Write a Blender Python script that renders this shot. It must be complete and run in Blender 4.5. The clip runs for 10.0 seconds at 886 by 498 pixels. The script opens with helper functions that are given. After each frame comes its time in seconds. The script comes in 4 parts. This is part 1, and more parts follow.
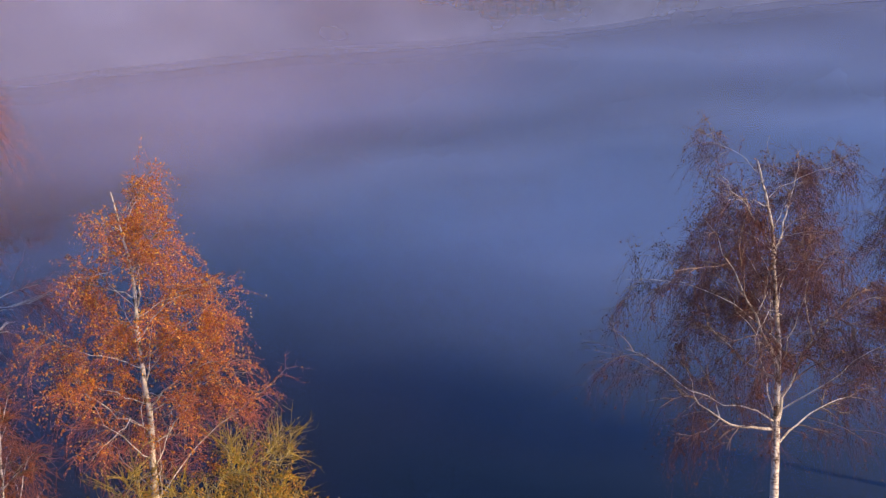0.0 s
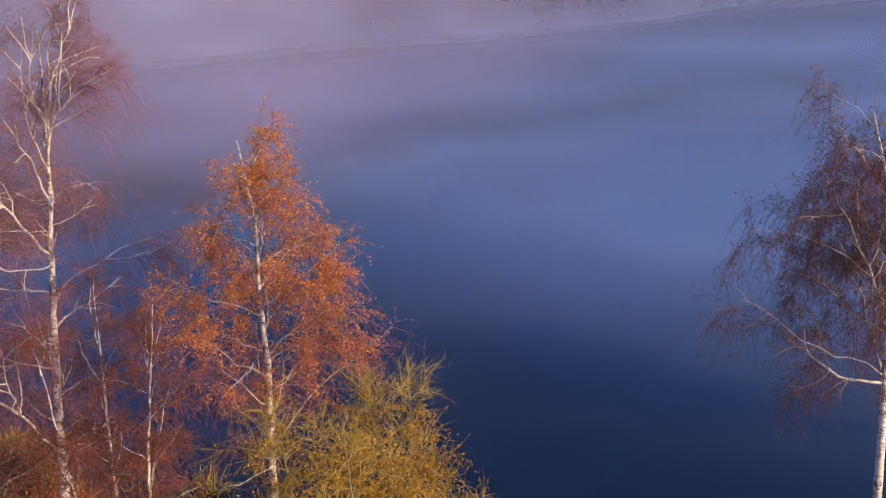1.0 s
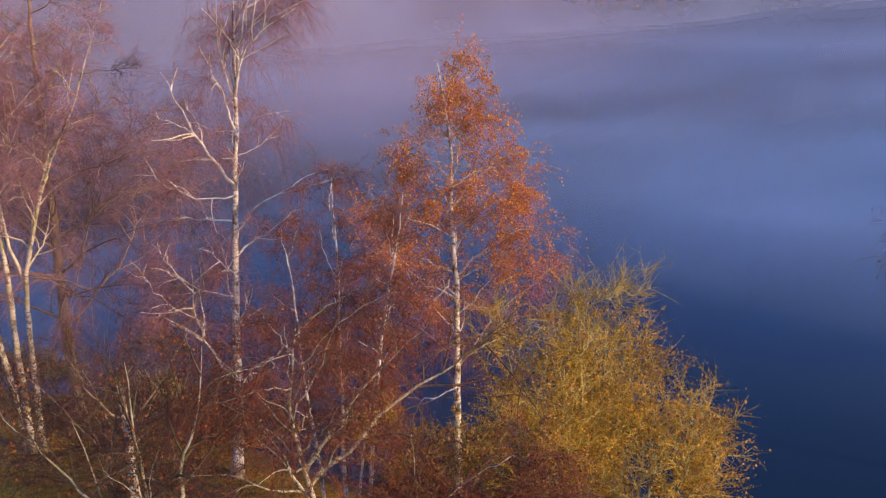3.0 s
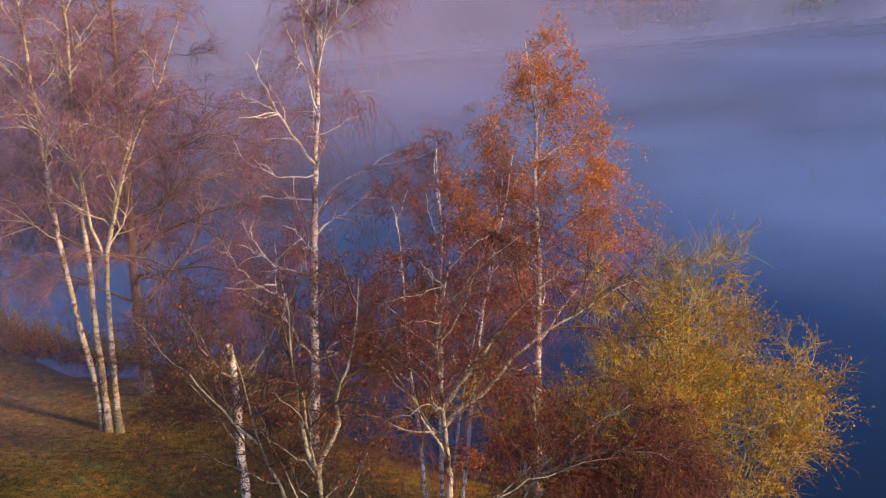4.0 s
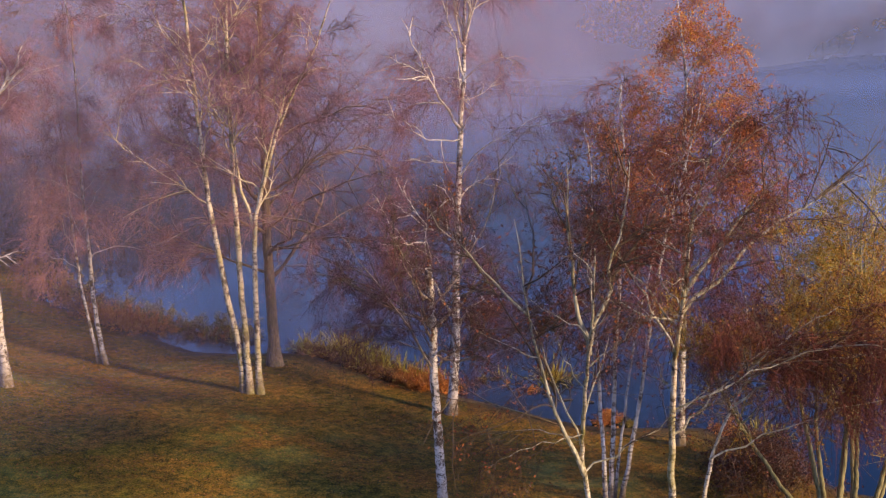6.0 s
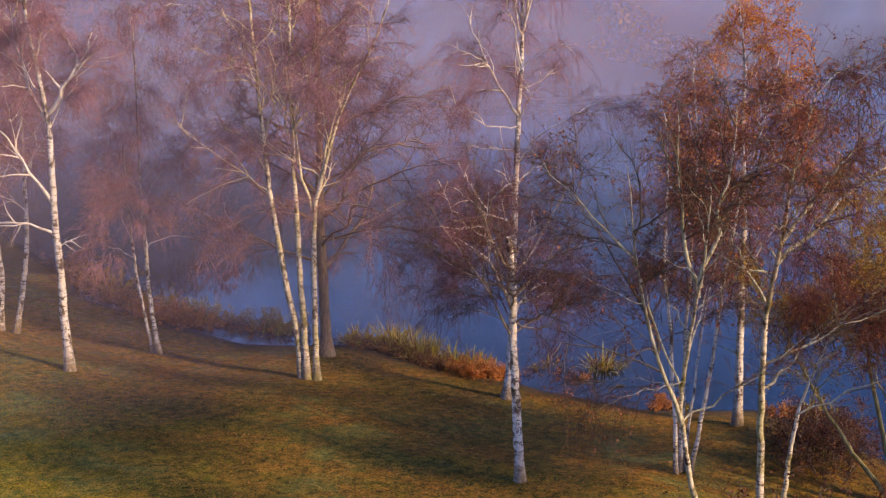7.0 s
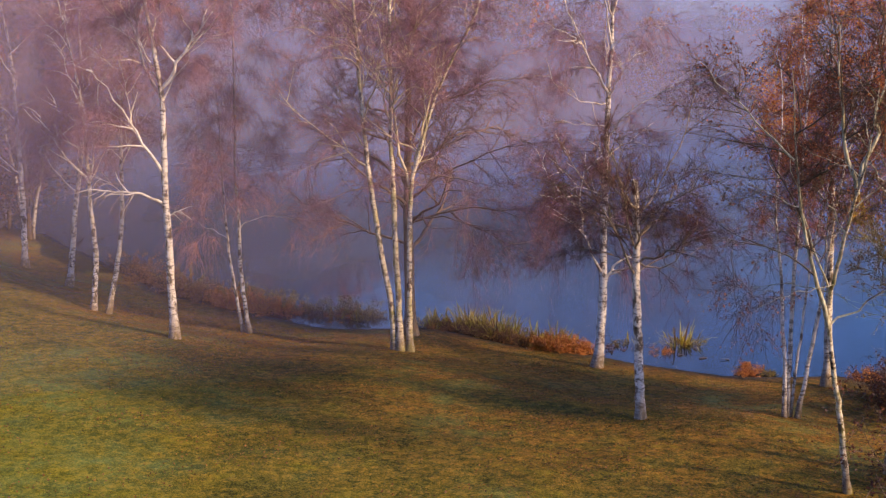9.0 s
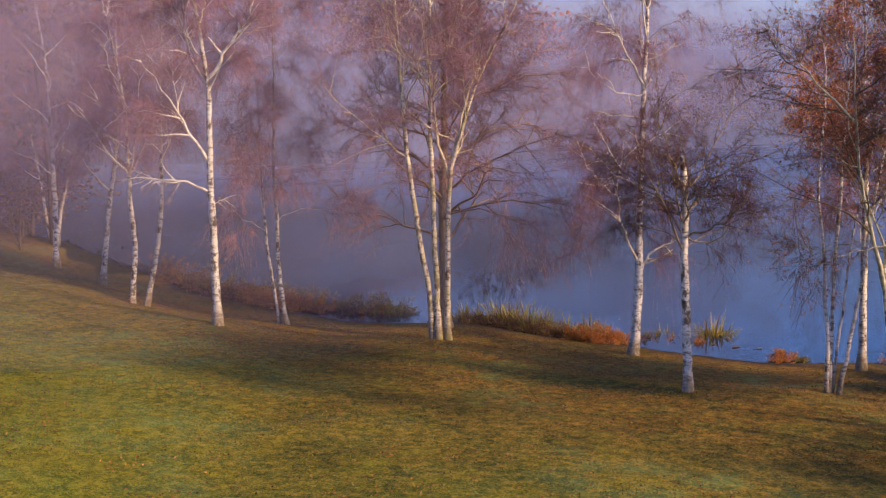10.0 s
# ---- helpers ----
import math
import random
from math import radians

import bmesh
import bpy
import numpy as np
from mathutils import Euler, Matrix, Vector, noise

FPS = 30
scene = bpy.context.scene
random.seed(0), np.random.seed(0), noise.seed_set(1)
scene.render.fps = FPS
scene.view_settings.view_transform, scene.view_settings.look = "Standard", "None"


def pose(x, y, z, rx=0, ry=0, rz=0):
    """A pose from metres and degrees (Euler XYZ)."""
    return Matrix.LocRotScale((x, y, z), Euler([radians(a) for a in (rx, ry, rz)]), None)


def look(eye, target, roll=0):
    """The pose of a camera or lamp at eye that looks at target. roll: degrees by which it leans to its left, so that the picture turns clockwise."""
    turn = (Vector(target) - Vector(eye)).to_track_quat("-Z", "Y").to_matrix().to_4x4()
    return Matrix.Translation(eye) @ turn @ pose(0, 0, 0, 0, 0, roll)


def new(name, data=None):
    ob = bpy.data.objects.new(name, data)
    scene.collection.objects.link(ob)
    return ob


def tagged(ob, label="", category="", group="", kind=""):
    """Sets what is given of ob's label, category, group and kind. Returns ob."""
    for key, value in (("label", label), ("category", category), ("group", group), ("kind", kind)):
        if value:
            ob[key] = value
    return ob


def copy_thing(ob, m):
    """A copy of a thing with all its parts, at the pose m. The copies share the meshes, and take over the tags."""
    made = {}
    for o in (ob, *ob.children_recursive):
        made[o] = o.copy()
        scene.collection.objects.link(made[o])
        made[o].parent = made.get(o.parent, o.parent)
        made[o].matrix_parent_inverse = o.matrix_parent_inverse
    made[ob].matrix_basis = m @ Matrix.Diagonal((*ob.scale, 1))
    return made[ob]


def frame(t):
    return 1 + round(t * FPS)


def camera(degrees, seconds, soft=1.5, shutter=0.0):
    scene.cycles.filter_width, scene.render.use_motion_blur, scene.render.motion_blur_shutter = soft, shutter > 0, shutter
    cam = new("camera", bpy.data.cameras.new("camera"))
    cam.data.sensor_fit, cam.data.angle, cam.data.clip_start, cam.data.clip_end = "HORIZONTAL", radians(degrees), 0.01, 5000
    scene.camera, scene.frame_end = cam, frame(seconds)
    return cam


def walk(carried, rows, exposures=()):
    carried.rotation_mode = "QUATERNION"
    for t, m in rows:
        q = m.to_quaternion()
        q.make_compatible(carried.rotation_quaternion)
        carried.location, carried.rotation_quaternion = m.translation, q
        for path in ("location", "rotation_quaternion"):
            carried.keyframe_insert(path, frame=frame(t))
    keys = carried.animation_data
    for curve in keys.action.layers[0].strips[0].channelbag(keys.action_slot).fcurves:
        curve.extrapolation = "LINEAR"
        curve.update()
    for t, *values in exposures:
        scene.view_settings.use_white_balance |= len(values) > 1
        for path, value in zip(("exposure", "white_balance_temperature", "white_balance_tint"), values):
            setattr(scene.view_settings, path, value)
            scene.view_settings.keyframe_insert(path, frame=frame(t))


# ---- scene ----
cam = camera(40.84, 10.0, soft=1.3)
PATH = [
    (0, (-0.000, 0.000, 20.113), (0.155, 9.406, 16.721), -1.52),
    (0.5, (-1.115, -0.417, 19.574), (-1.074, 9.002, 16.214), -1.59),
    (1, (-2.222, -0.858, 19.043), (-2.278, 8.571, 15.713), -1.66),
    (1.5, (-3.335, -1.296, 18.529), (-3.459, 8.140, 15.219), -1.72),
    (2, (-4.416, -1.699, 18.039), (-4.581, 7.746, 14.758), -1.75),
    (2.5, (-5.490, -2.078, 17.562), (-5.666, 7.385, 14.335), -1.73),
    (3, (-6.566, -2.474, 17.078), (-6.747, 7.016, 13.930), -1.67),
    (3.5, (-7.638, -2.894, 16.589), (-7.820, 6.626, 13.534), -1.60),
    (4, (-8.699, -3.347, 16.095), (-8.883, 6.204, 13.138), -1.55),
    (4.5, (-9.740, -3.843, 15.596), (-9.933, 5.736, 12.733), -1.54),
    (5, (-10.745, -4.345, 15.064), (-10.945, 5.268, 12.316), -1.53),
    (5.5, (-11.754, -4.835, 14.505), (-11.952, 4.811, 11.875), -1.51),
    (6, (-12.754, -5.294, 13.947), (-12.937, 4.384, 11.437), -1.47),
    (6.5, (-13.726, -5.737, 13.388), (-13.885, 3.972, 11.002), -1.43),
    (7, (-14.647, -6.183, 12.826), (-14.779, 3.558, 10.566), -1.41),
    (7.5, (-15.496, -6.647, 12.261), (-15.605, 3.123, 10.127), -1.40),
    (8, (-16.305, -7.120, 11.692), (-16.389, 2.675, 9.681), -1.37),
    (8.5, (-17.098, -7.586, 11.120), (-17.161, 2.234, 9.229), -1.34),
    (9, (-17.849, -8.025, 10.540), (-17.893, 1.817, 8.771), -1.31),
    (9.5, (-18.558, -8.451, 9.968), (-18.581, 1.414, 8.327), -1.29),
    (10, (-19.240, -8.875, 9.394), (-19.240, 1.009, 7.875), -1.27),
]
EXPOSURE = 0.89
SKY_TINT = (0.52, 0.65, 1.26, 1.0)
SKY_STRENGTH = 0.15
SUN_STRENGTH = 4.5
WATER_RIPPLE = 0.05
ALDER_AT = (-19.2, 32.4)
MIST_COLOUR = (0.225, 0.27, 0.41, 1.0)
LAKE_HAZE = 0.33
# pinker tint puts warm sunlight into the colour of the near veils
MIST_SUN_TINT = (0.37, 0.29, 0.36, 1.0)
# mist veils, haze painted on upright sheets: from, to, height, density, grain, clear height below, colour
MIST = [((-78, -8), (10, 60), 22, 0.22, 0.07, 9.0, MIST_SUN_TINT), ((-90, -6), (14, 75), 24, 0.24, 0.05, 8.0, MIST_SUN_TINT), ((-95, -11), (20, 90), 24, 0.24, 0.045, 7.0, MIST_SUN_TINT),
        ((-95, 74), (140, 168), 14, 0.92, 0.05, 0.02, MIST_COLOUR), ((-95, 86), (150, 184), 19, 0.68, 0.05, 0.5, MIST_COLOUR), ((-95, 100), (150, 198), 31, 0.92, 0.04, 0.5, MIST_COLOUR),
        ((-62, -2), (-6, 32), 13, 0.16, 0.06, 3.5, MIST_SUN_TINT)]
walk(cam, [(t, look(eye, target, roll)) for t, eye, target, roll in PATH], [(0.0, EXPOSURE), (10.0, EXPOSURE)])

# ---- world, sun ----
SUN_TO = Vector((0.862, -0.507, math.tan(radians(25)))).normalized()
world = bpy.data.worlds.new("morning_sky")
scene.world = world
world.use_nodes = True
wn, wl = world.node_tree.nodes, world.node_tree.links
sky = wn.new("ShaderNodeTexSky")
sky.sky_type = "NISHITA"
sky.sun_disc = False
sky.sun_elevation = math.asin(SUN_TO.z)
sky.sun_rotation = math.atan2(SUN_TO.x, SUN_TO.y)
sky.air_density, sky.dust_density, sky.ozone_density = 1.4, 0.6, 3.0
tint = wn.new("ShaderNodeMix")
tint.data_type, tint.blend_type = "RGBA", "MULTIPLY"
tint.inputs["Factor"].default_value = 1.0
tint.inputs["B"].default_value = SKY_TINT
wl.new(sky.outputs["Color"], tint.inputs["A"])
wl.new(tint.outputs["Result"], wn["Background"].inputs["Color"])
wn["Background"].inputs["Strength"].default_value = SKY_STRENGTH

sun_data = bpy.data.lights.new("sun", "SUN")
sun_data.energy, sun_data.angle, sun_data.color = SUN_STRENGTH, radians(5.0), (1.0, 0.72, 0.44)
sun = new("sun", sun_data)
sun.matrix_world = look(SUN_TO * 200, (0, 0, 0))


# ---- materials ----
class Nodes:
    """A small helper that strings shader nodes together."""

    def __init__(self, name):
        self.mat = bpy.data.materials.new(name)
        self.mat.use_nodes = True
        self.tree = self.mat.node_tree
        self.bsdf = self.tree.nodes["Principled BSDF"]
        self.out = self.tree.nodes["Material Output"]

    def add(self, kind, **settings):
        node = self.tree.nodes.new(kind)
        for key, value in settings.items():
            if key in node.inputs:
                node.inputs[key].default_value = value
            else:
                setattr(node, key, value)
        return node

    def link(self, a, b):
        self.tree.links.new(a, b)

    def coords(self, scale=(1, 1, 1), space="Object"):
        tc, mp = self.add("ShaderNodeTexCoord"), self.add("ShaderNodeMapping")
        mp.inputs["Scale"].default_value = scale
        self.link(tc.outputs[space], mp.inputs["Vector"])
        return mp.outputs["Vector"]

    def noise(self, vec, scale, detail=4.0, rough=0.55):
        n = self.add("ShaderNodeTexNoise")
        n.inputs["Scale"].default_value, n.inputs["Detail"].default_value, n.inputs["Roughness"].default_value = scale, detail, rough
        self.link(vec, n.inputs["Vector"])
        return n.outputs["Fac"]

    def ramp(self, fac, stops):
        r = self.add("ShaderNodeValToRGB")
        els = r.color_ramp.elements
        while len(els) < len(stops):
            els.new(0.5)
        for el, (pos, col) in zip(els, stops):
            el.position, el.color = pos, (*col, 1.0) if len(col) == 3 else col
        self.link(fac, r.inputs["Fac"])
        return r.outputs["Color"]

    def mix(self, fac, a, b, blend="MIX"):
        m = self.add("ShaderNodeMix", data_type="RGBA", blend_type=blend)
        for sock, v in (("Factor", fac), ("A", a), ("B", b)):
            if isinstance(v, bpy.types.NodeSocket):
                self.link(v, m.inputs[sock])
            elif isinstance(v, tuple):
                m.inputs[sock].default_value = (*v, 1.0)
            else:
                m.inputs[sock].default_value = v
        return m.outputs["Result"]

    def math(self, op, a, b=0.0, clamp=False):
        m = self.add("ShaderNodeMath", operation=op, use_clamp=clamp)
        for k, v in enumerate((a, b)):
            if isinstance(v, bpy.types.NodeSocket):
                self.link(v, m.inputs[k])
            else:
                m.inputs[k].default_value = v
        return m.outputs["Value"]

    def bump(self, height, strength=0.4, distance=0.02):
        b = self.add("ShaderNodeBump", Strength=strength, Distance=distance)
        self.link(height, b.inputs["Height"])
        self.link(b.outputs["Normal"], self.bsdf.inputs["Normal"])

    def done(self, color=None, rough=0.8, spec=0.3):
        if color is not None:
            self.link(color, self.bsdf.inputs["Base Color"])
        self.bsdf.inputs["Roughness"].default_value = rough
        self.bsdf.inputs["Specular IOR Level"].default_value = spec
        return self.mat


def birch_bark(name, moss, white=(0.66, 0.61, 0.54), dark=1.0):
    n = Nodes(name)
    flat = n.coords((1.6, 1.6, 5.0))
    v = n.coords()
    lines = n.ramp(n.noise(flat, 3.2, 6.0, 0.7), [(0.51, (1, 1, 1)), (0.60, (0.16, 0.13, 0.11))])
    patches = n.ramp(n.noise(n.coords((1, 1, 0.6)), 4.5, 6.0, 0.7), [(0.515, (1, 1, 1)), (0.58, (0.13, 0.095, 0.075))])
    warm = n.mix(n.noise(v, 1.1, 3.0), white, (white[0] * 0.86, white[1] * 0.74, white[2] * 0.60))
    col = n.mix(dark, n.mix(dark, warm, lines, "MULTIPLY"), patches, "MULTIPLY")
    tall = n.add("ShaderNodeSeparateXYZ")
    n.link(v, tall.inputs[0])
    foot = n.ramp(n.math("ADD", n.math("MULTIPLY", tall.outputs["Z"], 0.35), n.math("MULTIPLY", n.noise(v, 4.0, 5.0, 0.7), 0.9)), [(0.50, (0.85, 0.85, 0.85)), (0.80, (0, 0, 0))])
    col = n.mix(n.math("MULTIPLY", foot, dark), col, n.ramp(n.noise(n.coords((5, 5, 1)), 3.0, 5.0, 0.7), [(0.35, (0.075, 0.050, 0.030)), (0.65, (0.30, 0.21, 0.12))]))
    mossy = n.math("MULTIPLY", n.ramp(n.noise(v, 1.7, 4.0), [(0.45, (0, 0, 0)), (0.62, (1, 1, 1))]), moss)
    col = n.mix(mossy, col, (0.30, 0.25, 0.07))
    grain = n.ramp(n.noise(v, 22.0, 5.0, 0.7), [(0.3, (0.72, 0.68, 0.62)), (0.65, (1, 1, 1))])
    col = n.mix(1.0, col, grain, "MULTIPLY")
    n.bump(n.mix(0.5, n.noise(flat, 8.0, 4.0), n.noise(v, 14.0, 4.0)), 0.8, 0.03)
    return n.done(col, 0.8, 0.2)


def rough_bark(name, dark, light):
    n = Nodes(name)
    v = n.coords((6, 6, 1.2))
    f = n.noise(v, 3.0, 6.0, 0.65)
    col = n.ramp(f, [(0.35, dark), (0.68, light)])
    col = n.mix(n.ramp(n.noise(n.coords(), 1.5), [(0.5, (0, 0, 0)), (0.7, (0.6, 0.6, 0.6))]), col, (0.12, 0.11, 0.04))
    n.bump(f, 0.8, 0.03)
    return n.done(col, 0.9, 0.15)


def twig_material(name, a, b):
    n = Nodes(name)
    geo = n.add("ShaderNodeNewGeometry")
    col = n.ramp(geo.outputs["Random Per Island"], [(0.0, a), (1.0, b)])
    return n.done(n.mix(n.noise(n.coords(), 0.7, 3.0), col, a), 0.85, 0.2)


def leaf_material(name, stops, glow=0.35):
    n = Nodes(name)
    geo = n.add("ShaderNodeNewGeometry")
    col = n.ramp(geo.outputs["Random Per Island"], stops)
    drift = n.ramp(n.noise(n.coords(), 0.6, 3.0), [(0.35, (0.62, 0.58, 0.52)), (0.65, (1, 1, 1))])
    col = n.mix(1.0, col, drift, "MULTIPLY")
    n.done(col, 0.55, 0.3)
    trans = n.add("ShaderNodeBsdfTranslucent")
    n.link(col, trans.inputs["Color"])
    mixer = n.add("ShaderNodeMixShader", Fac=glow)
    n.link(n.bsdf.outputs[0], mixer.inputs[1])
    n.link(trans.outputs[0], mixer.inputs[2])
    n.link(mixer.outputs[0], n.out.inputs["Surface"])
    return n.mat


def lawn_material():
    n = Nodes("lawn")
    v = n.coords()
    mid, wide = n.noise(v, 0.9, 6.0, 0.65), n.noise(v, 0.16, 4.0)
    fine = n.mix(0.5, n.noise(v, 4.0, 6.0, 0.75), n.noise(v, 19.0, 4.0, 0.7))
    fine = n.ramp(fine, [(0.36, (0.1, 0.1, 0.1)), (0.64, (0.9, 0.9, 0.9))])
    green = n.ramp(fine, [(0.28, (0.026, 0.033, 0.003)), (0.55, (0.125, 0.128, 0.010)), (0.80, (0.27, 0.24, 0.024))])
    litter = n.ramp(fine, [(0.30, (0.080, 0.040, 0.007)), (0.55, (0.215, 0.105, 0.013)), (0.80, (0.40, 0.19, 0.024))])
    col = n.mix(n.ramp(n.mix(0.25, mid, fine), [(0.45, (0, 0, 0)), (0.58, (0.90, 0.90, 0.90))]), green, litter)
    geo = n.add("ShaderNodeNewGeometry")
    sep = n.add("ShaderNodeSeparateXYZ")
    n.link(geo.outputs["Position"], sep.inputs[0])
    under = n.ramp(n.math("MULTIPLY", n.math("ADD", sep.outputs["Z"], n.math("MULTIPLY", wide, 1.6)), 0.3), [(0.54, (0.68, 0.68, 0.68)), (0.98, (0, 0, 0))])
    col = n.mix(n.math("MULTIPLY", under, n.ramp(fine, [(0.25, (0.5, 0.5, 0.5)), (0.6, (1, 1, 1))])), col, litter)
    col = n.mix(1.0, col, n.ramp(n.noise(v, 0.33, 5.0, 0.6), [(0.33, (0.62, 0.60, 0.57)), (0.60, (0.92, 0.89, 0.87))]), "MULTIPLY")
    upper = n.ramp(n.math("ADD", n.math("MULTIPLY", sep.outputs["Z"], 0.25), n.math("MULTIPLY", n.math("SUBTRACT", mid, 0.5), 0.9)), [(0.44, (0, 0, 0)), (0.66, (0.62, 0.62, 0.62))])
    col = n.mix(upper, col, n.ramp(fine, [(0.30, (0.080, 0.094, 0.003)), (0.70, (0.225, 0.222, 0.012))]))
    frost = n.math("MULTIPLY", n.ramp(wide, [(0.50, (0, 0, 0)), (0.66, (1, 1, 1))]), n.ramp(mid, [(0.35, (1, 1, 1)), (0.6, (0, 0, 0))]))
    col = n.mix(n.math("MULTIPLY", frost, 0.32), col, (0.20, 0.27, 0.085))
    wet = n.ramp(n.math("MULTIPLY", sep.outputs["Z"], 1.0), [(0.02, (1, 1, 1)), (0.13, (0, 0, 0))])
    col = n.mix(wet, col, (0.045, 0.034, 0.022))
    n.bump(n.mix(0.5, fine, n.noise(v, 30.0, 4.0)), 0.9, 0.06)
    return n.done(col, 0.95, 0.12)


def water_material():
    n = Nodes("lake_water")
    v = n.coords((1.0, 0.45, 1.0))
    n.bsdf.inputs["Base Color"].default_value = (0.002, 0.006, 0.009, 1)
    n.bsdf.inputs["IOR"].default_value = 1.333
    n.bump(n.noise(v, 0.9, 3.0), WATER_RIPPLE, 0.05)
    n.bsdf.inputs["Roughness"].default_value = 0.03
    n.bsdf.inputs["Specular IOR Level"].default_value = 0.34
    return n.mat


def haze_material(name, density, scale, top, soft, clear_below, colour):
    """Thin drifting mist as a sheet: haze put into opacity and colour, scattering the daylight both ways."""
    n = Nodes(name)
    n.tree.nodes.remove(n.bsdf)
    v = n.coords((1.0, 1.0, 1.8))
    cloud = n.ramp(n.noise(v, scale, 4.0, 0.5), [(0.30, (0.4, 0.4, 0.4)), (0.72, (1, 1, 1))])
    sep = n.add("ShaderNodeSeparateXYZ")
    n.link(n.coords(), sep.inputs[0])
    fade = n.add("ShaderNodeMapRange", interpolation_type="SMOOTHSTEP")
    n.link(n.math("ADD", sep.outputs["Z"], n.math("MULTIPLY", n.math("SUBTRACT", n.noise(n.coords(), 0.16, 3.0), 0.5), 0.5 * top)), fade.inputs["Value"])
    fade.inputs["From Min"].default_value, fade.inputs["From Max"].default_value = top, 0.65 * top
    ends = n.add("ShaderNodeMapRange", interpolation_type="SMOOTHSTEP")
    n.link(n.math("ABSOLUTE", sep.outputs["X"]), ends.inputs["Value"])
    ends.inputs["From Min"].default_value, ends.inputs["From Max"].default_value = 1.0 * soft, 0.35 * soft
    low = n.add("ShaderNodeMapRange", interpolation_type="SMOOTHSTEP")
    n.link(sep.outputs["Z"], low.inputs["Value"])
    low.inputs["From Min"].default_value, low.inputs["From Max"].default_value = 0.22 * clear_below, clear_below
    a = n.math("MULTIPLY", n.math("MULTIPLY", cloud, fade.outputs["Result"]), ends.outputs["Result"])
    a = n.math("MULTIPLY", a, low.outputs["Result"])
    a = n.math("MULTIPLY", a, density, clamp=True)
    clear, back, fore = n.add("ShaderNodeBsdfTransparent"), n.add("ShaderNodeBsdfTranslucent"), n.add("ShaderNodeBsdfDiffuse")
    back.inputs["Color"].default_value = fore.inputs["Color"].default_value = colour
    both, mixer = n.add("ShaderNodeMixShader", Fac=0.5), n.add("ShaderNodeMixShader")
    n.link(back.outputs[0], both.inputs[1])
    n.link(fore.outputs[0], both.inputs[2])
    n.link(a, mixer.inputs["Fac"])
    n.link(clear.outputs[0], mixer.inputs[1])
    n.link(both.outputs[0], mixer.inputs[2])
    n.link(mixer.outputs[0], n.out.inputs["Surface"])
    return n.mat


BARK_WHITE = birch_bark("white_birch_bark", 0.15)
BARK_CLEAN = birch_bark("clean_birch_bark", 0.08, (0.80, 0.74, 0.66), 0.95)
BARK_MOSSY = birch_bark("mossy_birch_bark", 0.65, (0.68, 0.60, 0.46), 1.0)
BARK_LIMB = birch_bark("pale_limb_bark", 0.10, (0.78, 0.72, 0.62), 0.35)
BARK_GOLD = birch_bark("golden_limb_bark", 0.45, (0.70, 0.60, 0.42), 0.35)
BARK_SLIM = birch_bark("slim_birch_bark", 0.25, (0.72, 0.66, 0.56), 0.6)
BARK_DUSK = rough_bark("shaded_birch_bark", (0.11, 0.068, 0.048), (0.36, 0.24, 0.16))
BARK_BROWN = rough_bark("brown_bark", (0.035, 0.024, 0.017), (0.15, 0.095, 0.05))
BARK_ALDER = rough_bark("alder_bark", (0.12, 0.072, 0.042), (0.36, 0.23, 0.12))
BARK_STRAW = rough_bark("straw_willow_bark", (0.24, 0.18, 0.05), (0.56, 0.45, 0.16))
BARK_TWIGGY = rough_bark("brown_limb_bark", (0.10, 0.065, 0.04), (0.42, 0.30, 0.19))
BARK_LICHEN = rough_bark("lichen_limb_bark", (0.17, 0.135, 0.07), (0.60, 0.52, 0.34))
BARK_OLIVE = rough_bark("willow_bark", (0.10, 0.085, 0.035), (0.34, 0.28, 0.12))
TWIG_PURPLE = twig_material("birch_twigs", (0.17, 0.078, 0.082), (0.37, 0.175, 0.17))
TWIG_WINE = twig_material("wine_twigs", (0.13, 0.052, 0.052), (0.29, 0.12, 0.112))
TWIG_PALE = twig_material("pale_pink_twigs", (0.24, 0.11, 0.10), (0.42, 0.20, 0.175))
TWIG_RUST = twig_material("rusty_twigs", (0.066, 0.016, 0.009), (0.17, 0.046, 0.020))
TWIG_MAROON = twig_material("maroon_twigs", (0.052, 0.018, 0.014), (0.13, 0.045, 0.033))
TWIG_RUSSET = twig_material("russet_twigs", (0.11, 0.032, 0.013), (0.27, 0.078, 0.026))
TWIG_EMBER = twig_material("ember_twigs", (0.26, 0.070, 0.04), (0.44, 0.15, 0.075))
TWIG_DARK = twig_material("dark_twigs", (0.034, 0.018, 0.010), (0.09, 0.045, 0.024))
TWIG_WILLOW = twig_material("willow_twigs", (0.20, 0.125, 0.010), (0.46, 0.31, 0.045))
LEAF_ORANGE = leaf_material("orange_leaves", [(0.0, (0.33, 0.066, 0.014)), (0.45, (0.62, 0.19, 0.020)), (0.8, (0.81, 0.34, 0.032)), (1.0, (0.91, 0.58, 0.095))], 0.45)
LEAF_RUST = leaf_material("rust_leaves", [(0.0, (0.10, 0.024, 0.009)), (0.7, (0.23, 0.058, 0.014)), (1.0, (0.40, 0.13, 0.024))])
LEAF_MAROON = leaf_material("maroon_leaves", [(0.0, (0.055, 0.017, 0.008)), (0.7, (0.12, 0.036, 0.012)), (1.0, (0.26, 0.085, 0.022))], 0.25)
LEAF_PURPLE = leaf_material("withered_purple_leaves", [(0.0, (0.14, 0.060, 0.060)), (0.7, (0.30, 0.125, 0.12)), (1.0, (0.45, 0.21, 0.17))], 0.3)
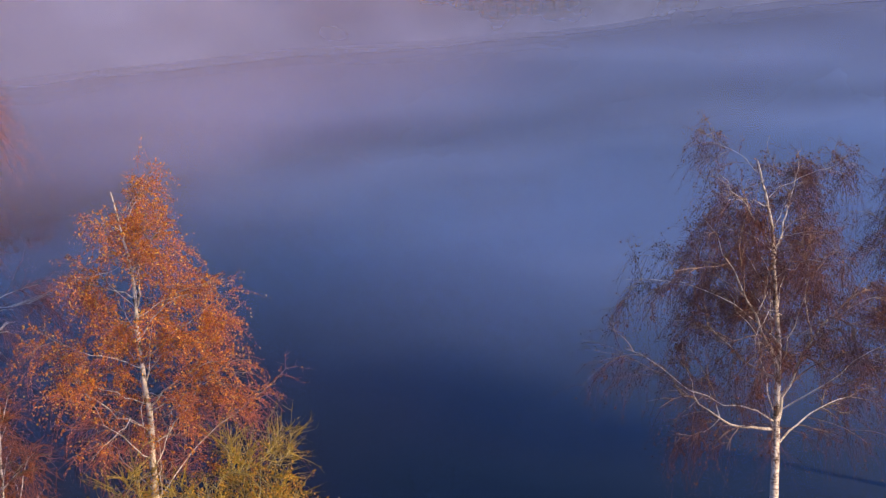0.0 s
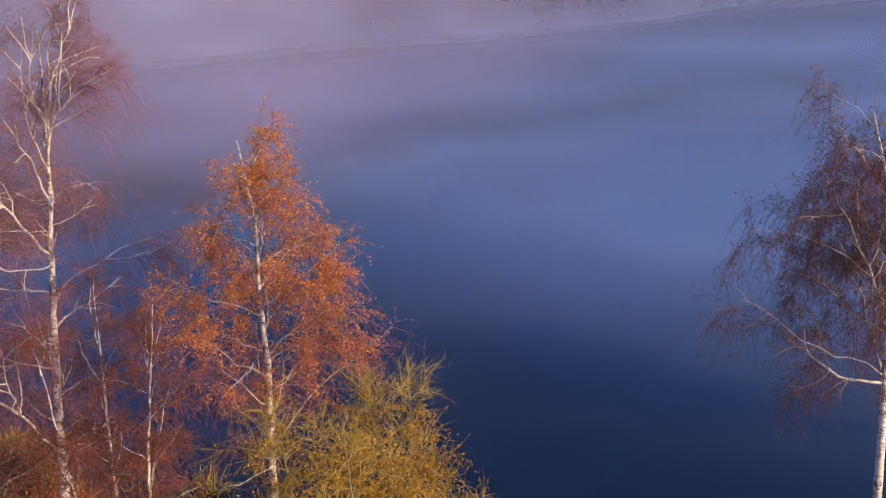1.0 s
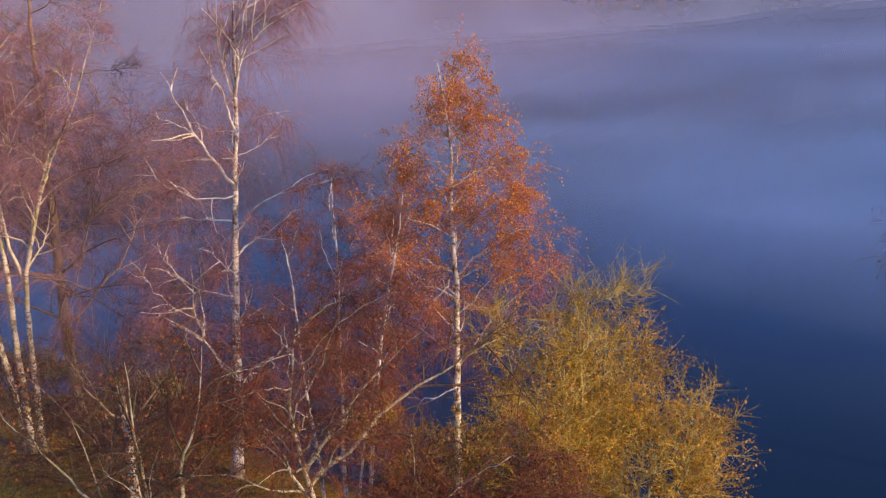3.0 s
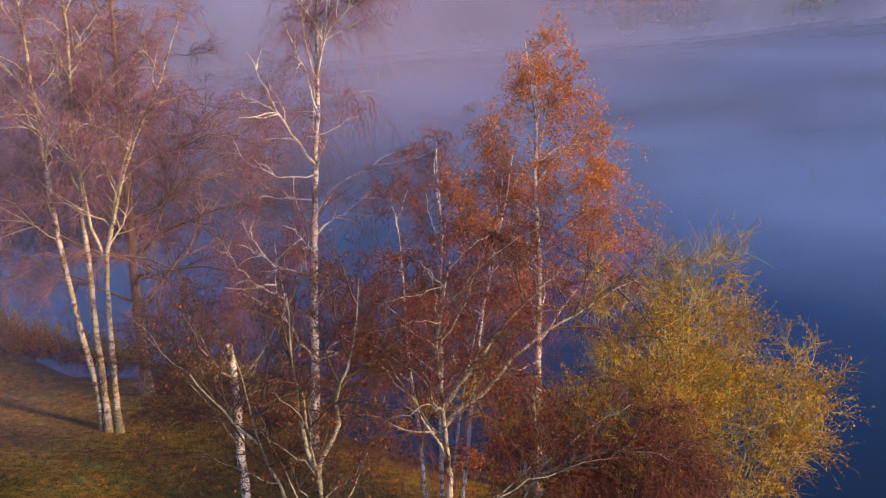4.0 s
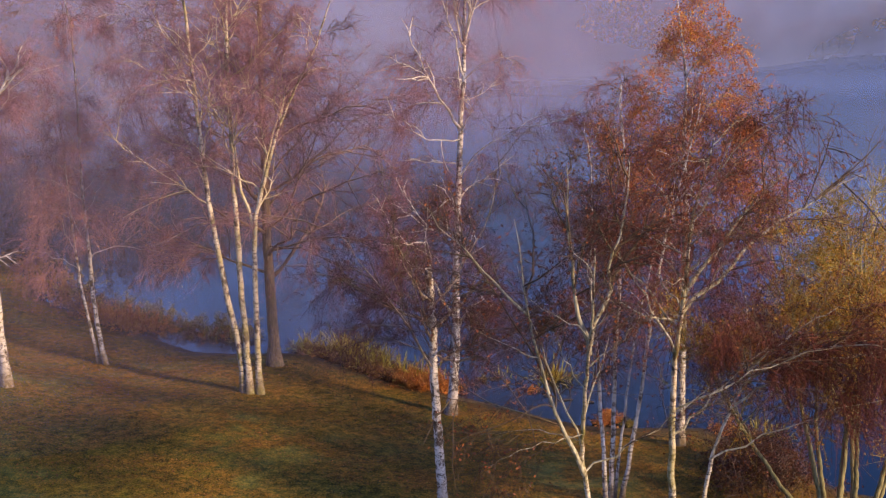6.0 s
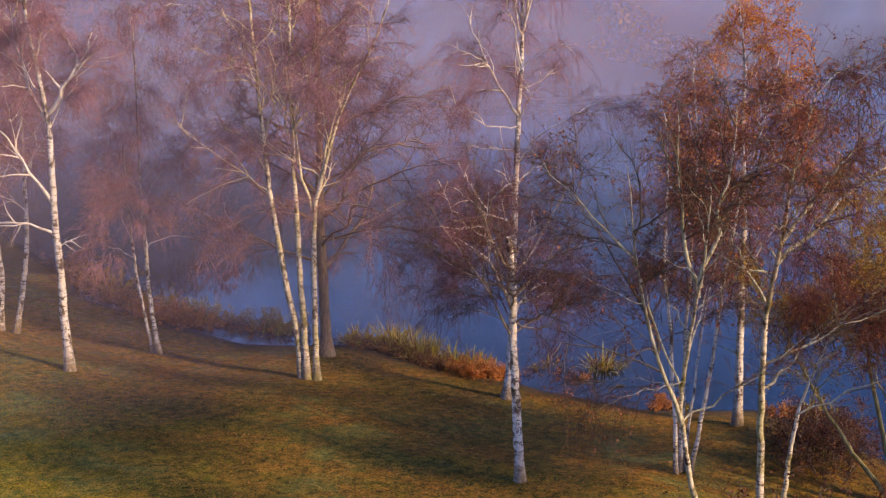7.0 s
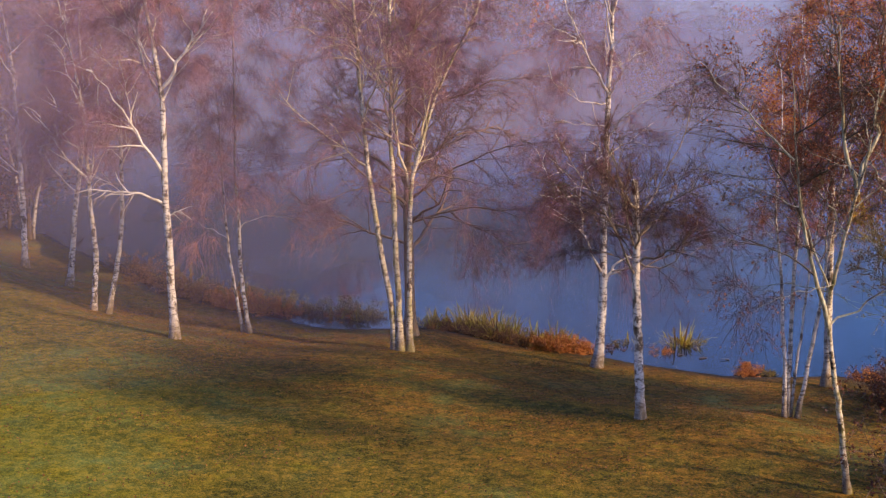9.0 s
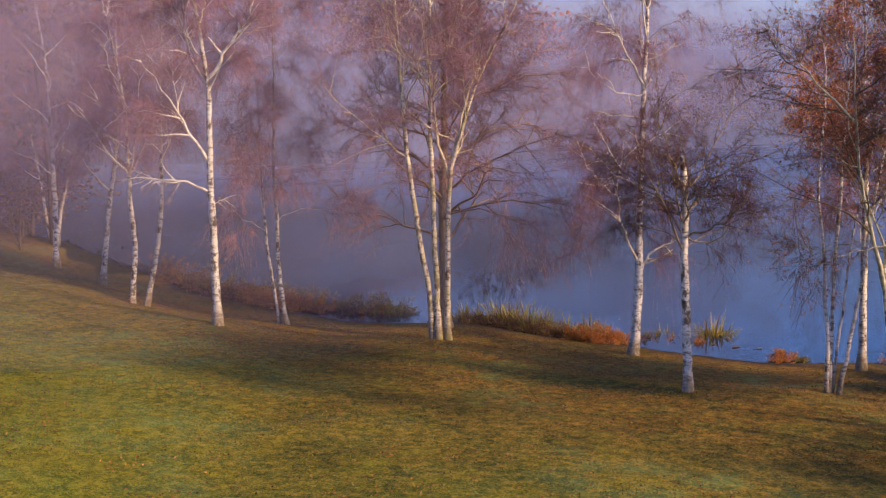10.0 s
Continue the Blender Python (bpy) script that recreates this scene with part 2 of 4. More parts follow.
LEAF_WILLOW = leaf_material("yellow_willow_leaves", [(0.0, (0.18, 0.075, 0.008)), (0.45, (0.46, 0.19, 0.012)), (1.0, (0.74, 0.40, 0.03))])
LEAF_FALLEN = leaf_material("fallen_leaves", [(0.0, (0.06, 0.026, 0.008)), (0.75, (0.22, 0.080, 0.014)), (0.94, (0.34, 0.13, 0.022)), (1.0, (0.56, 0.25, 0.05))], 0.1)
LAWN = lawn_material()
WATER = water_material()


# ---- mesh helpers ----
def mesh_object(name, verts, faces, mat, parent=None, label="", smooth=False):
    """One mesh object from arrays of corners and of faces that all have the same number of corners."""
    verts, faces = np.asarray(verts, np.float32), np.asarray(faces, np.int32)
    me = bpy.data.meshes.new(name)
    me.vertices.add(len(verts))
    me.vertices.foreach_set("co", verts.ravel())
    me.loops.add(faces.size)
    me.loops.foreach_set("vertex_index", faces.ravel())
    me.polygons.add(len(faces))
    me.polygons.foreach_set("loop_start", np.arange(len(faces), dtype=np.int32) * faces.shape[1])
    me.polygons.foreach_set("use_smooth", np.full(len(faces), smooth))
    me.update(calc_edges=True)
    me.validate()
    me.materials.append(mat)
    ob = new(name, me)
    if parent is not None:
        ob.parent = parent
    return tagged(ob, label)


def holder(name, place, label, category, group=""):
    ob = new(name)
    ob.matrix_basis = Matrix.Translation(place)
    ob.empty_display_size = 0.3
    return tagged(ob, label, category, group)


def tubes(lines, sides):
    """Tapered round tubes along polylines of (points, radii)."""
    verts, faces, at = [], [], 0
    ang = np.arange(sides) * 2 * math.pi / sides
    for pts, rad in lines:
        pts, rad = np.asarray(pts, float), np.asarray(rad, float)
        k = len(pts)
        tan = np.gradient(pts, axis=0)
        tan /= np.linalg.norm(tan, axis=1)[:, None] + 1e-9
        ref = np.array([1.0, 0.13, 0.07]) if abs(tan[0][0]) < 0.8 else np.array([0.1, 1.0, 0.1])
        u = np.cross(tan, ref)
        u /= np.linalg.norm(u, axis=1)[:, None] + 1e-9
        w = np.cross(tan, u)
        ring = pts[:, None] + rad[:, None, None] * (u[:, None] * np.cos(ang)[None, :, None] + w[:, None] * np.sin(ang)[None, :, None])
        verts.append(ring.reshape(-1, 3))
        i = np.arange(k - 1)[:, None] * sides + np.arange(sides)[None]
        j = np.arange(k - 1)[:, None] * sides + (np.arange(sides)[None] + 1) % sides
        faces.append(np.stack([i, j, j + sides, i + sides], 2).reshape(-1, 4) + at)
        at += k * sides
    return np.concatenate(verts), np.concatenate(faces)


def unit(a):
    return a / (np.linalg.norm(a, axis=-1, keepdims=True) + 1e-9)


def twig_mesh(p0, way, length, droop, radius, rng):
    """Fine three-sided twigs that hang over."""
    n = len(p0)
    down = np.array([0, 0, -1.0])
    side = unit(np.cross(way, rng.normal(size=(n, 3))))
    other = unit(np.cross(way, side))
    rings = []
    for s, r in ((0.0, 1.0), (0.5, 0.75)):
        c = p0 + way * (length * s)[:, None] + down * (droop * length * s * s)[:, None]
        for a in (0.0, 2.094, 4.189):
            rings.append(c + (side * math.cos(a) + other * math.sin(a)) * (radius * r)[:, None])
    rings.append(p0 + way * length[:, None] + down * (droop * length)[:, None])
    verts = np.stack(rings, 1).reshape(-1, 3)
    f = []
    for a in range(3):
        b = (a + 1) % 3
        f += [(a, b, 3 + b), (a, 3 + b, 3 + a), (3 + a, 3 + b, 6)]
    faces = (np.arange(n)[:, None, None] * 7 + np.array(f)[None]).reshape(-1, 3)
    return verts, faces


def shoot_mesh(p0, way, length, radius, rng):
    """The last fine shoots: three-sided needles."""
    n = len(p0)
    side = unit(np.cross(way, rng.normal(size=(n, 3))))
    other = unit(np.cross(way, side))
    ring = [p0 + (side * math.cos(a) + other * math.sin(a)) * radius[:, None] for a in (0.0, 2.094, 4.189)]
    verts = np.stack(ring + [p0 + way * length[:, None]], 1).reshape(-1, 3)
    faces = (np.arange(n)[:, None, None] * 4 + np.array([(0, 1, 3), (1, 2, 3), (2, 0, 3)])[None]).reshape(-1, 3)
    return verts, faces


def leaf_mesh(centre, size, rng, flat=0.0, slim=0.36):
    """Small pointed leaves, folded along the midrib."""
    n = len(centre)
    a = rng.normal(size=(n, 3))
    a[:, 2] *= 1 - flat
    a = unit(a)
    nrm = rng.normal(size=(n, 3)) * (1 - flat) + np.array([0, 0, 1.0]) * flat
    b = unit(np.cross(nrm, a))
    up = unit(np.cross(a, b))
    s = size[:, None]
    verts = np.stack([centre - a * s * 0.5, centre + b * s * slim + up * s * 0.12, centre + a * s * 0.55, centre - b * s * slim + up * s * 0.12], 1)
    faces = (np.arange(n)[:, None, None] * 4 + np.array([(0, 1, 2), (0, 2, 3)])[None]).reshape(-1, 3)
    return verts.reshape(-1, 3), faces


# ---- the lie of the land ----
SHORE = np.array([(400, -140), (120, -30), (60, 10), (30, 20), (16, 27.5), (9.5, 28.6), (6.6, 26.5), (4.5, 22.6), (0, 21.0), (-3.6, 22.6), (-6.3, 26.4), (-9.5, 27.0), (-12.4, 28.5), (-15.2, 30.9), (-18.5, 33.6),
                  (-22.5, 34.4), (-26.5, 37.3), (-30.7, 41.5), (-37, 52), (-47, 66), (-58, 84), (-60, 98), (-50, 107), (-38, 112), (-16, 118.5),
                  (10, 125), (42, 138), (90, 165), (180, 215), (400, 330)], float)


def shore_distance(x, y):
    """Metres inland of the waterline; negative over the lake."""
    p = np.stack([x, y], -1)[..., None, :]
    a, b = SHORE[:-1], SHORE[1:]
    ab = b - a
    t = np.clip(((p - a) * ab).sum(-1) / (ab ** 2).sum(-1), 0, 1)
    d = np.linalg.norm(p - (a + t[..., None] * ab), axis=-1).min(-1)
    ring = np.concatenate([SHORE, [(900, 330), (900, -140)]])
    inside = np.zeros(np.shape(x), bool)
    for (x0, y0), (x1, y1) in zip(ring, np.roll(ring, -1, axis=0)):
        crosses = (y0 > y) != (y1 > y)
        inside ^= crosses & (x < (x1 - x0) * (y - y0) / np.where(y1 == y0, 1e-9, y1 - y0) + x0)
    return np.where(inside, -d, d)


def ground_z(x, y):
    x, y = np.asarray(x, float), np.asarray(y, float)
    wob = 0.35 * np.sin(x * 0.9 + 0.6 * np.sin(y * 0.7)) + 0.25 * np.sin(y * 1.3 + x * 0.4)
    s = shore_distance(x, y) + wob * 0.45
    rise = 0.08 + 0.12 * np.minimum(s, 4) + 0.20 * np.clip(s - 4, 0, 4) + 0.075 * np.clip(s - 8, 0, 30) + 0.02 * np.clip(s - 38, 0, 400)
    rise = rise + 0.06 * np.clip(-23 - x, 0, 12) * np.clip(s / 6, 0, 1) + np.where(y > 95, (0.05 + 0.12 * np.clip((-10 - x) / 30, 0, 1)) * np.clip(s - 4, 0, 80), 0)
    small = 0.05 * np.sin(x * 0.55 + 1.3) * np.sin(y * 0.43) + 0.02 * np.sin(x * 1.9) * np.sin(y * 1.7 + 2)
    return np.where(s > -0.4, rise + small * np.clip(s, 0, 1), np.maximum(0.04 + 0.35 * (s + 0.4), -2.5))


def ground_point(x, y):
    return Vector((x, y, float(ground_z(np.array(x), np.array(y)))))


def spread(stretches):
    return np.unique(np.concatenate([np.arange(a, b, step) for a, b, step in stretches]))


gx = spread([(-900, -200, 60), (-200, -70, 8), (-70, -42, 2), (-42, 14, 0.3), (14, 60, 2), (60, 200, 10), (200, 960, 60)])
gy = spread([(-600, -100, 50), (-100, 0, 6), (0, 42, 0.3), (42, 60, 1), (60, 140, 2.5), (140, 260, 12), (260, 1500, 80)])
GX, GY = np.meshgrid(gx, gy)
GZ = ground_z(GX, GY)
ii = (np.arange(len(gy) - 1)[:, None] * len(gx) + np.arange(len(gx) - 1)[None]).ravel()
ground = mesh_object("ground", np.stack([GX, GY, GZ], -1).reshape(-1, 3), np.stack([ii, ii + 1, ii + 1 + len(gx), ii + len(gx)], 1), LAWN, smooth=True)
tagged(ground, "grassy lake bank with fallen leaves and frosty patches", "ground", kind="structure")

wx, wy = np.linspace(-120, 600, 25), np.linspace(-150, 500, 25)
WX, WY = np.meshgrid(wx, wy)
wi = (np.arange(24)[:, None] * 25 + np.arange(24)[None]).ravel()
water = mesh_object("water", np.stack([WX, WY, 0 * WX], -1).reshape(-1, 3), np.stack([wi, wi + 1, wi + 26, wi + 25], 1), WATER, smooth=True)
tagged(water, "calm dark blue lake mirroring the morning sky", "lake", kind="structure")


# ---- trees ----
def aim(az, el):
    az, el = radians(az), radians(el)
    return np.array([math.cos(az) * math.cos(el), math.sin(az) * math.cos(el), math.sin(el)])


def bent_line(p0, way, length, bend, rng, k=7, wobble=0.05):
    """A limb that sets out along way and turns towards bend (a vector) on its course."""
    pts, w = [np.array(p0, float)], np.array(way, float)
    step = length / (k - 1)
    for i in range(k - 1):
        w = unit(w + np.asarray(bend) / (k - 1) + rng.normal(size=3) * wobble)
        pts.append(pts[-1] + w * step)
    return np.array(pts)


def along(line, s):
    f = s * (len(line) - 1)
    i = min(int(f), len(line) - 2)
    return line[i] + (line[i + 1] - line[i]) * (f - i), unit(line[i + 1] - line[i])


def make_tree(name, place, label, stems, seed, bark=BARK_WHITE, limb_bark=None, bough_bark=None, twig=TWIG_PURPLE, leaf=None, leaves=0, leaf_size=0.055,
              twigs=6000, twig_len=(0.5, 1.2), droop=0.7, twig_r=0.0024, shoots=3, spread_twigs=0.7, boughs=8, bough_len=0.52, group="birch trees on the bank", category="tree", sides=9,
              leaf_low=0.0, leaf_high=99.0, twig_low=0.0, limb_r=1.0, pale_boughs=False, clump=0.7):
    """A tree: stems with limbs, boughs, a haze of fine twigs and leaves. Each stem is a dictionary:
    off, az, lean, height, r, turn, limbs=(count, from, to, length, elevation, rise), own=[(height, az, elevation, length, radius, bend)]."""
    rng = np.random.default_rng(seed)
    top = holder(name, place, label, category, group)
    limb_bark = limb_bark or (BARK_GOLD if bark is BARK_MOSSY else BARK_LIMB if bark is BARK_WHITE else bark)
    bough_bark = bough_bark or BARK_DUSK
    carriers = []                      # (line, weight) that bear twigs
    fine, stout = [], []
    for st in stems:
        off = np.array([*st.get("off", (0, 0)), -0.25])
        line = bent_line(off, aim(st.get("az", 0), 90 - st.get("lean", 2)), st["height"], st.get("turn", (0, 0, 0.2)), rng, 16, st.get("wobble", 0.035))
        if st.get("via"):              # lean the whole stem so that it passes a place above its foot
            vias = st["via"] if isinstance(st["via"], list) else [st["via"]]
            for c in (0, 1):
                off_by = [v[c] - np.interp(v[2], line[:, 2], line[:, c]) for v in vias]
                heights = [-0.25] + [v[2] for v in vias]
                shift = np.interp(line[:, 2], heights, [0.0] + off_by)
                beyond = np.maximum(line[:, 2] - heights[-1], 0) * (off_by[-1] - ([0.0] + off_by)[-2]) / (heights[-1] - heights[-2])
                line[:, c] += shift + beyond * (1.0 if len(vias) == 1 else 0.4)
        u = np.linspace(0, 1, 16)
        rad = 0.80 * st["r"] * (0.10 + 0.90 * (1 - u) ** 0.85) * (1 + 0.75 * np.exp(-u * st["height"] / 0.30))
        if st.get("broken"):
            rad = 0.78 * st["r"] * (1 - 0.35 * u) * (1 + 0.7 * np.exp(-u * st["height"] / 0.30))
        dense = np.interp(np.linspace(0, 15, 46), np.arange(16), np.arange(16))
        pts = np.stack([np.interp(dense, np.arange(16), line[:, c]) for c in range(3)], 1)
        pts[1:, :2] += np.cumsum(rng.normal(size=(45, 2)) * 0.011, axis=0) * 0.6 + rng.normal(size=(45, 2)) * 0.006
        rr = np.interp(dense, np.arange(16), rad) * (1 + rng.normal(size=46) * 0.022)
        part_name = "trunk" if st is stems[0] else "stem"
        stem = mesh_object(part_name, *tubes([(pts, rr)], sides), bark, top, smooth=True)
        todo = [(h, az, el, ln, r, np.asarray(b, float), *on) for h, az, el, ln, r, b, *on in st.get("own", ())]
        if st.get("limbs"):
            count, lo, hi, ln, el, rise = st["limbs"]
            az = rng.uniform(0, 360)
            for i in range(count):
                q = lo + (hi - lo) * (i + rng.uniform(0, 0.8)) / count
                az += 137.5 + rng.uniform(-25, 25)
                shape = st.get("shape", (1.0, 0.35))
                size = ln * (shape[0] + (shape[1] - shape[0]) * (q - lo) / (hi - lo + 1e-6)) * rng.uniform(0.75, 1.2)
                todo.append((q * st["height"], az, el + rng.uniform(-12, 12), size, None, np.array([0, 0, rise])))
        limb_lines = []
        for h, az, el, ln, r, b, *on in todo:
            if on:                     # a limb that forks from an earlier limb
                p, _ = along(limb_lines[on[0][0]][0], on[0][1])
            else:
                p, _ = along(line, float(np.interp(h - 0.25, line[:, 2], u)))
            here = float(np.interp(h / st["height"], u, rad))
            ll = bent_line(p, aim(az, el), ln, b, rng, 11, 0.02 if r else 0.12)
            ll[1:-1] += rng.normal(size=(9, 3)) * 0.012 * min(ln, 3.0)
            r = r * (0.75 if on else 0.85 if r < 0.04 else 1.0) if r else r
            r = r or min(here * 0.5, 0.011 * ln + 0.009) * limb_r
            rl = r * (1 - 0.92 * np.linspace(0, 1, 11) ** 0.9)
            mesh_object("limb", *tubes([(ll, rl)], 6), limb_bark, stem, smooth=True)
            limb_lines.append((ll, ln, r))
            carriers.append((ll[4:], ln * 0.25))
        if not st.get("broken"):
            carriers.append((line[11:], st["height"] * 0.08))
        for ll, ln, r in limb_lines:
            for i in range(boughs):
                s = rng.uniform(0.2, 0.95)
                p, w = along(ll, s)
                bw = unit(w + unit(rng.normal(size=3) * np.array([1, 1, 0.6])) * 0.9)
                bl = ln * bough_len * rng.uniform(0.5, 1.2) * (1.1 - 0.6 * s)
                if bl < 0.25:
                    continue
                b = bent_line(p, bw, bl, (0, 0, st.get("bough_bend", -0.2)), rng, 6, 0.14)
                (stout if pale_boughs else fine).append((b, r * (0.5 if pale_boughs else 0.42) * (1 - 0.8 * np.linspace(0, 1, 6)) + 0.002))
                carriers.append((b, bl * 0.8))
                for _ in range(3):
                    p2, w2 = along(b, rng.uniform(0.25, 0.9))
                    b2 = bent_line(p2, unit(w2 + unit(rng.normal(size=3)) * 0.9), bl * rng.uniform(0.4, 0.85), (0, 0, st.get("bough_bend", -0.2)), rng, 5, 0.14)
                    fine.append((b2, r * 0.22 * (1 - 0.8 * np.linspace(0, 1, 5)) + 0.0018))
                    carriers.append((b2, bl * 0.7))
    if stout:
        tagged(mesh_object("branchwork", *tubes(stout, 4), limb_bark, top, smooth=True), kind="stuff")
    if fine:
        tagged(mesh_object("branchwork", *tubes(fine, 3), bough_bark, top, smooth=True), kind="stuff")
    weights = np.array([w for _, w in carriers]) * rng.lognormal(0.0, clump, len(carriers))
    lines = np.array([np.stack([np.interp(np.linspace(0, len(l) - 1, 8), np.arange(len(l)), l[:, c]) for c in range(3)], 1) for l, _ in carriers])

    def sample(count):
        which = rng.choice(len(lines), count, p=weights / weights.sum())
        f = rng.uniform(0.05, 0.999, count) * 7
        i = f.astype(int)
        a, b = lines[which, i], lines[which, i + 1]
        return a + (b - a) * (f - i)[:, None], unit(b - a)

    if twigs:
        p, w = sample(twigs)
        keep = p[:, 2] > twig_low
        p, w = p[keep], w[keep]
        n = len(p)
        way = unit(w * 0.8 + unit(rng.normal(size=(n, 3))) * spread_twigs)
        length = rng.uniform(*twig_len, n)
        dr = droop * rng.uniform(0.5, 1.3, n)
        wood = twig_mesh(p, way, length, dr, np.full(n, twig_r) * rng.uniform(0.7, 1.3, n), rng)
        k = n * shoots
        i, s = rng.integers(0, n, k), rng.uniform(0.1, 0.95, k)
        down = np.array([0, 0, -1.0])
        q = p[i] + way[i] * (length[i] * s)[:, None] + down * (dr[i] * length[i] * s * s)[:, None]
        w2 = unit(way[i] + down * (2 * dr[i] * s)[:, None] + unit(rng.normal(size=(k, 3))) * 0.9)
        spray = shoot_mesh(q, w2, length[i] * rng.uniform(0.2, 0.55, k), np.full(k, twig_r * 0.62), rng)
        tagged(mesh_object("twig_haze", np.concatenate([wood[0], spray[0]]), np.concatenate([wood[1], spray[1] + len(wood[0])]), twig, top), kind="stuff")
        if leaves:
            i = rng.integers(0, n, leaves)
            s = rng.uniform(0.15, 1.0, leaves)
            c = p[i] + way[i] * (length[i] * s)[:, None] + np.array([0, 0, -1.0]) * (dr[i] * length[i] * s * s)[:, None] + rng.normal(size=(leaves, 3)) * 0.03
            c = c[(c[:, 2] > leaf_low) & (c[:, 2] < leaf_high)]
            tagged(mesh_object("foliage", *leaf_mesh(c, leaf_size * rng.uniform(0.7, 1.3, len(c)), rng), leaf, top), kind="stuff")
    return top


def up(k):
    return (0, 0, k)


# ---- the birches and other trees of the near bank ----
def at(x, y):
    return ground_point(x, y)


orange = make_tree("birch", at(-6.9, 25.5), "white-barked birch thick with orange autumn leaves at the water's edge", [
    dict(height=12.4, r=0.16, az=85, lean=2.5, via=[(0.07, 0.2, 4.0), (0.11, 0.5, 7.0), (0.09, 0.65, 10.1), (-0.2, 0.7, 12.1)], turn=(0.02, 0.0, 0.2), wobble=0.02, limbs=(27, 0.30, 0.95, 3.2, 36, -0.2), shape=(1.15, 0.40),
         own=[(10.34, -37, 62, 1.6, 0.035, (0.3, 0.1, -0.2)), (11.27, 63, 73, 1.2, 0.023, (0.4, 0.0, -0.2)), (7.79, 135, 53, 1.3, 0.024, (-0.3, -0.1, -0.2)), (7.60, -45, 65, 1.9, 0.024, (0.6, 0.0, -0.5)),
              (10.31, 123, 64, 1.1, 0.018, (-0.7, -0.2, -0.6)), (9.52, -19, 54, 1.5, 0.030, (-0.9, 0.0, 0.1)), (8.72, -14, 58, 2.5, 0.024, (0.3, -0.1, -0.4)), (6.95, -8, 57, 3.0, 0.030, (0.4, 0.0, -0.7)),
              (6.34, 175, 24, 2.9, 0.031, (0.4, 0.0, 0.4)), (9.74, 161, 20, 1.7, 0.024, (-0.1, 0.0, -0.2))])],
    1, leaf=LEAF_ORANGE, twig=TWIG_EMBER, leaves=33000, twigs=4400, twig_len=(0.3, 0.8), twig_r=0.0040, droop=0.6, leaf_size=0.050, leaf_low=6.6, twig_low=4.2, limb_r=0.45, limb_bark=BARK_SLIM, shoots=3, boughs=7, clump=0.8)

white = make_tree("birch", at(-13.3, 28.0), "tall white birch with bare broom-like top and weeping purple twigs", [
    dict(height=14.6, r=0.185, az=60, lean=1.8, via=[(0.23, 0.2, 2.9), (0.36, 0.6, 6.15), (0.51, 0.9, 8.45), (0.65, 1.1, 10.0)], turn=(0.06, 0, 0.1), limbs=(7, 0.3, 0.66, 2.4, 40, -0.1), shape=(1.1, 0.6), wobble=0.02,
         own=[(8.68, -147, 49, 3.7, 0.054, (0.2, 0.3, 0.2)), (10.17, -174, 32, 1.2, 0.026, (0.0, -0.1, 0.0), (0, 0.5)), (9.86, 63, 72, 1.3, 0.026, (-1.1, -0.1, -0.5), (0, 0.4)), (8.42, -143, -9, 2.8, 0.027, (0.2, 0.4, 1.1)),
              (10.14, -122, 71, 2.3, 0.040, (-0.1, 0.0, 0.0)), (9.63, 139, 49, 1.4, 0.020, (-0.4, 0.0, -0.6)), (10.10, -47, 47, 1.9, 0.020, (0.6, 0.4, -0.8)), (9.50, 20, 3, 1.5, 0.020, (-0.5, 0.0, 0.7)),
              (7.31, -28, 58, 4.0, 0.034, (0.5, 0.0, -0.8)), (11.20, 166, 71, 3.5, 0.040, (0.6, 0.0, 0.0)), (11.27, 95, 80, 3.9, 0.046, (0.2, 0.0, 0.0)), (11.27, -42, 85, 3.9, 0.046, (0.5, 0.0, -0.3)),
              (11.17, -44, 80, 3.6, 0.040, (0.7, -0.1, -0.8)), (10.97, -160, 65, 3.5, 0.033, (0.7, 0.0, 0.0)), (11.27, 28, 72, 3.9, 0.033, (-0.2, 0.2, 0.0)), (3.17, -149, 53, 4.3, 0.049, (0.8, 0.1, 0.1)),
              (6.33, -166, 51, 1.7, 0.027, (0.2, 0.0, 0.1), (15, 0.8)), (5.51, -163, 29, 2.3, 0.027, (0.5, 0.2, 0.5), (15, 0.6)), (2.77, 40, 59, 2.0, 0.062, (0.6, -0.2, -0.8)), (5.60, -156, 12, 2.5, 0.038, (0.5, 0.0, 0.6))])],
    2, bark=BARK_CLEAN, limb_bark=BARK_LIMB, twig=TWIG_WINE, twigs=5600, pale_boughs=True, twig_len=(0.3, 1.5), droop=1.1, twig_r=0.0032, leaf=LEAF_PURPLE, leaves=9000, leaf_size=0.036, boughs=6, bough_len=0.45)

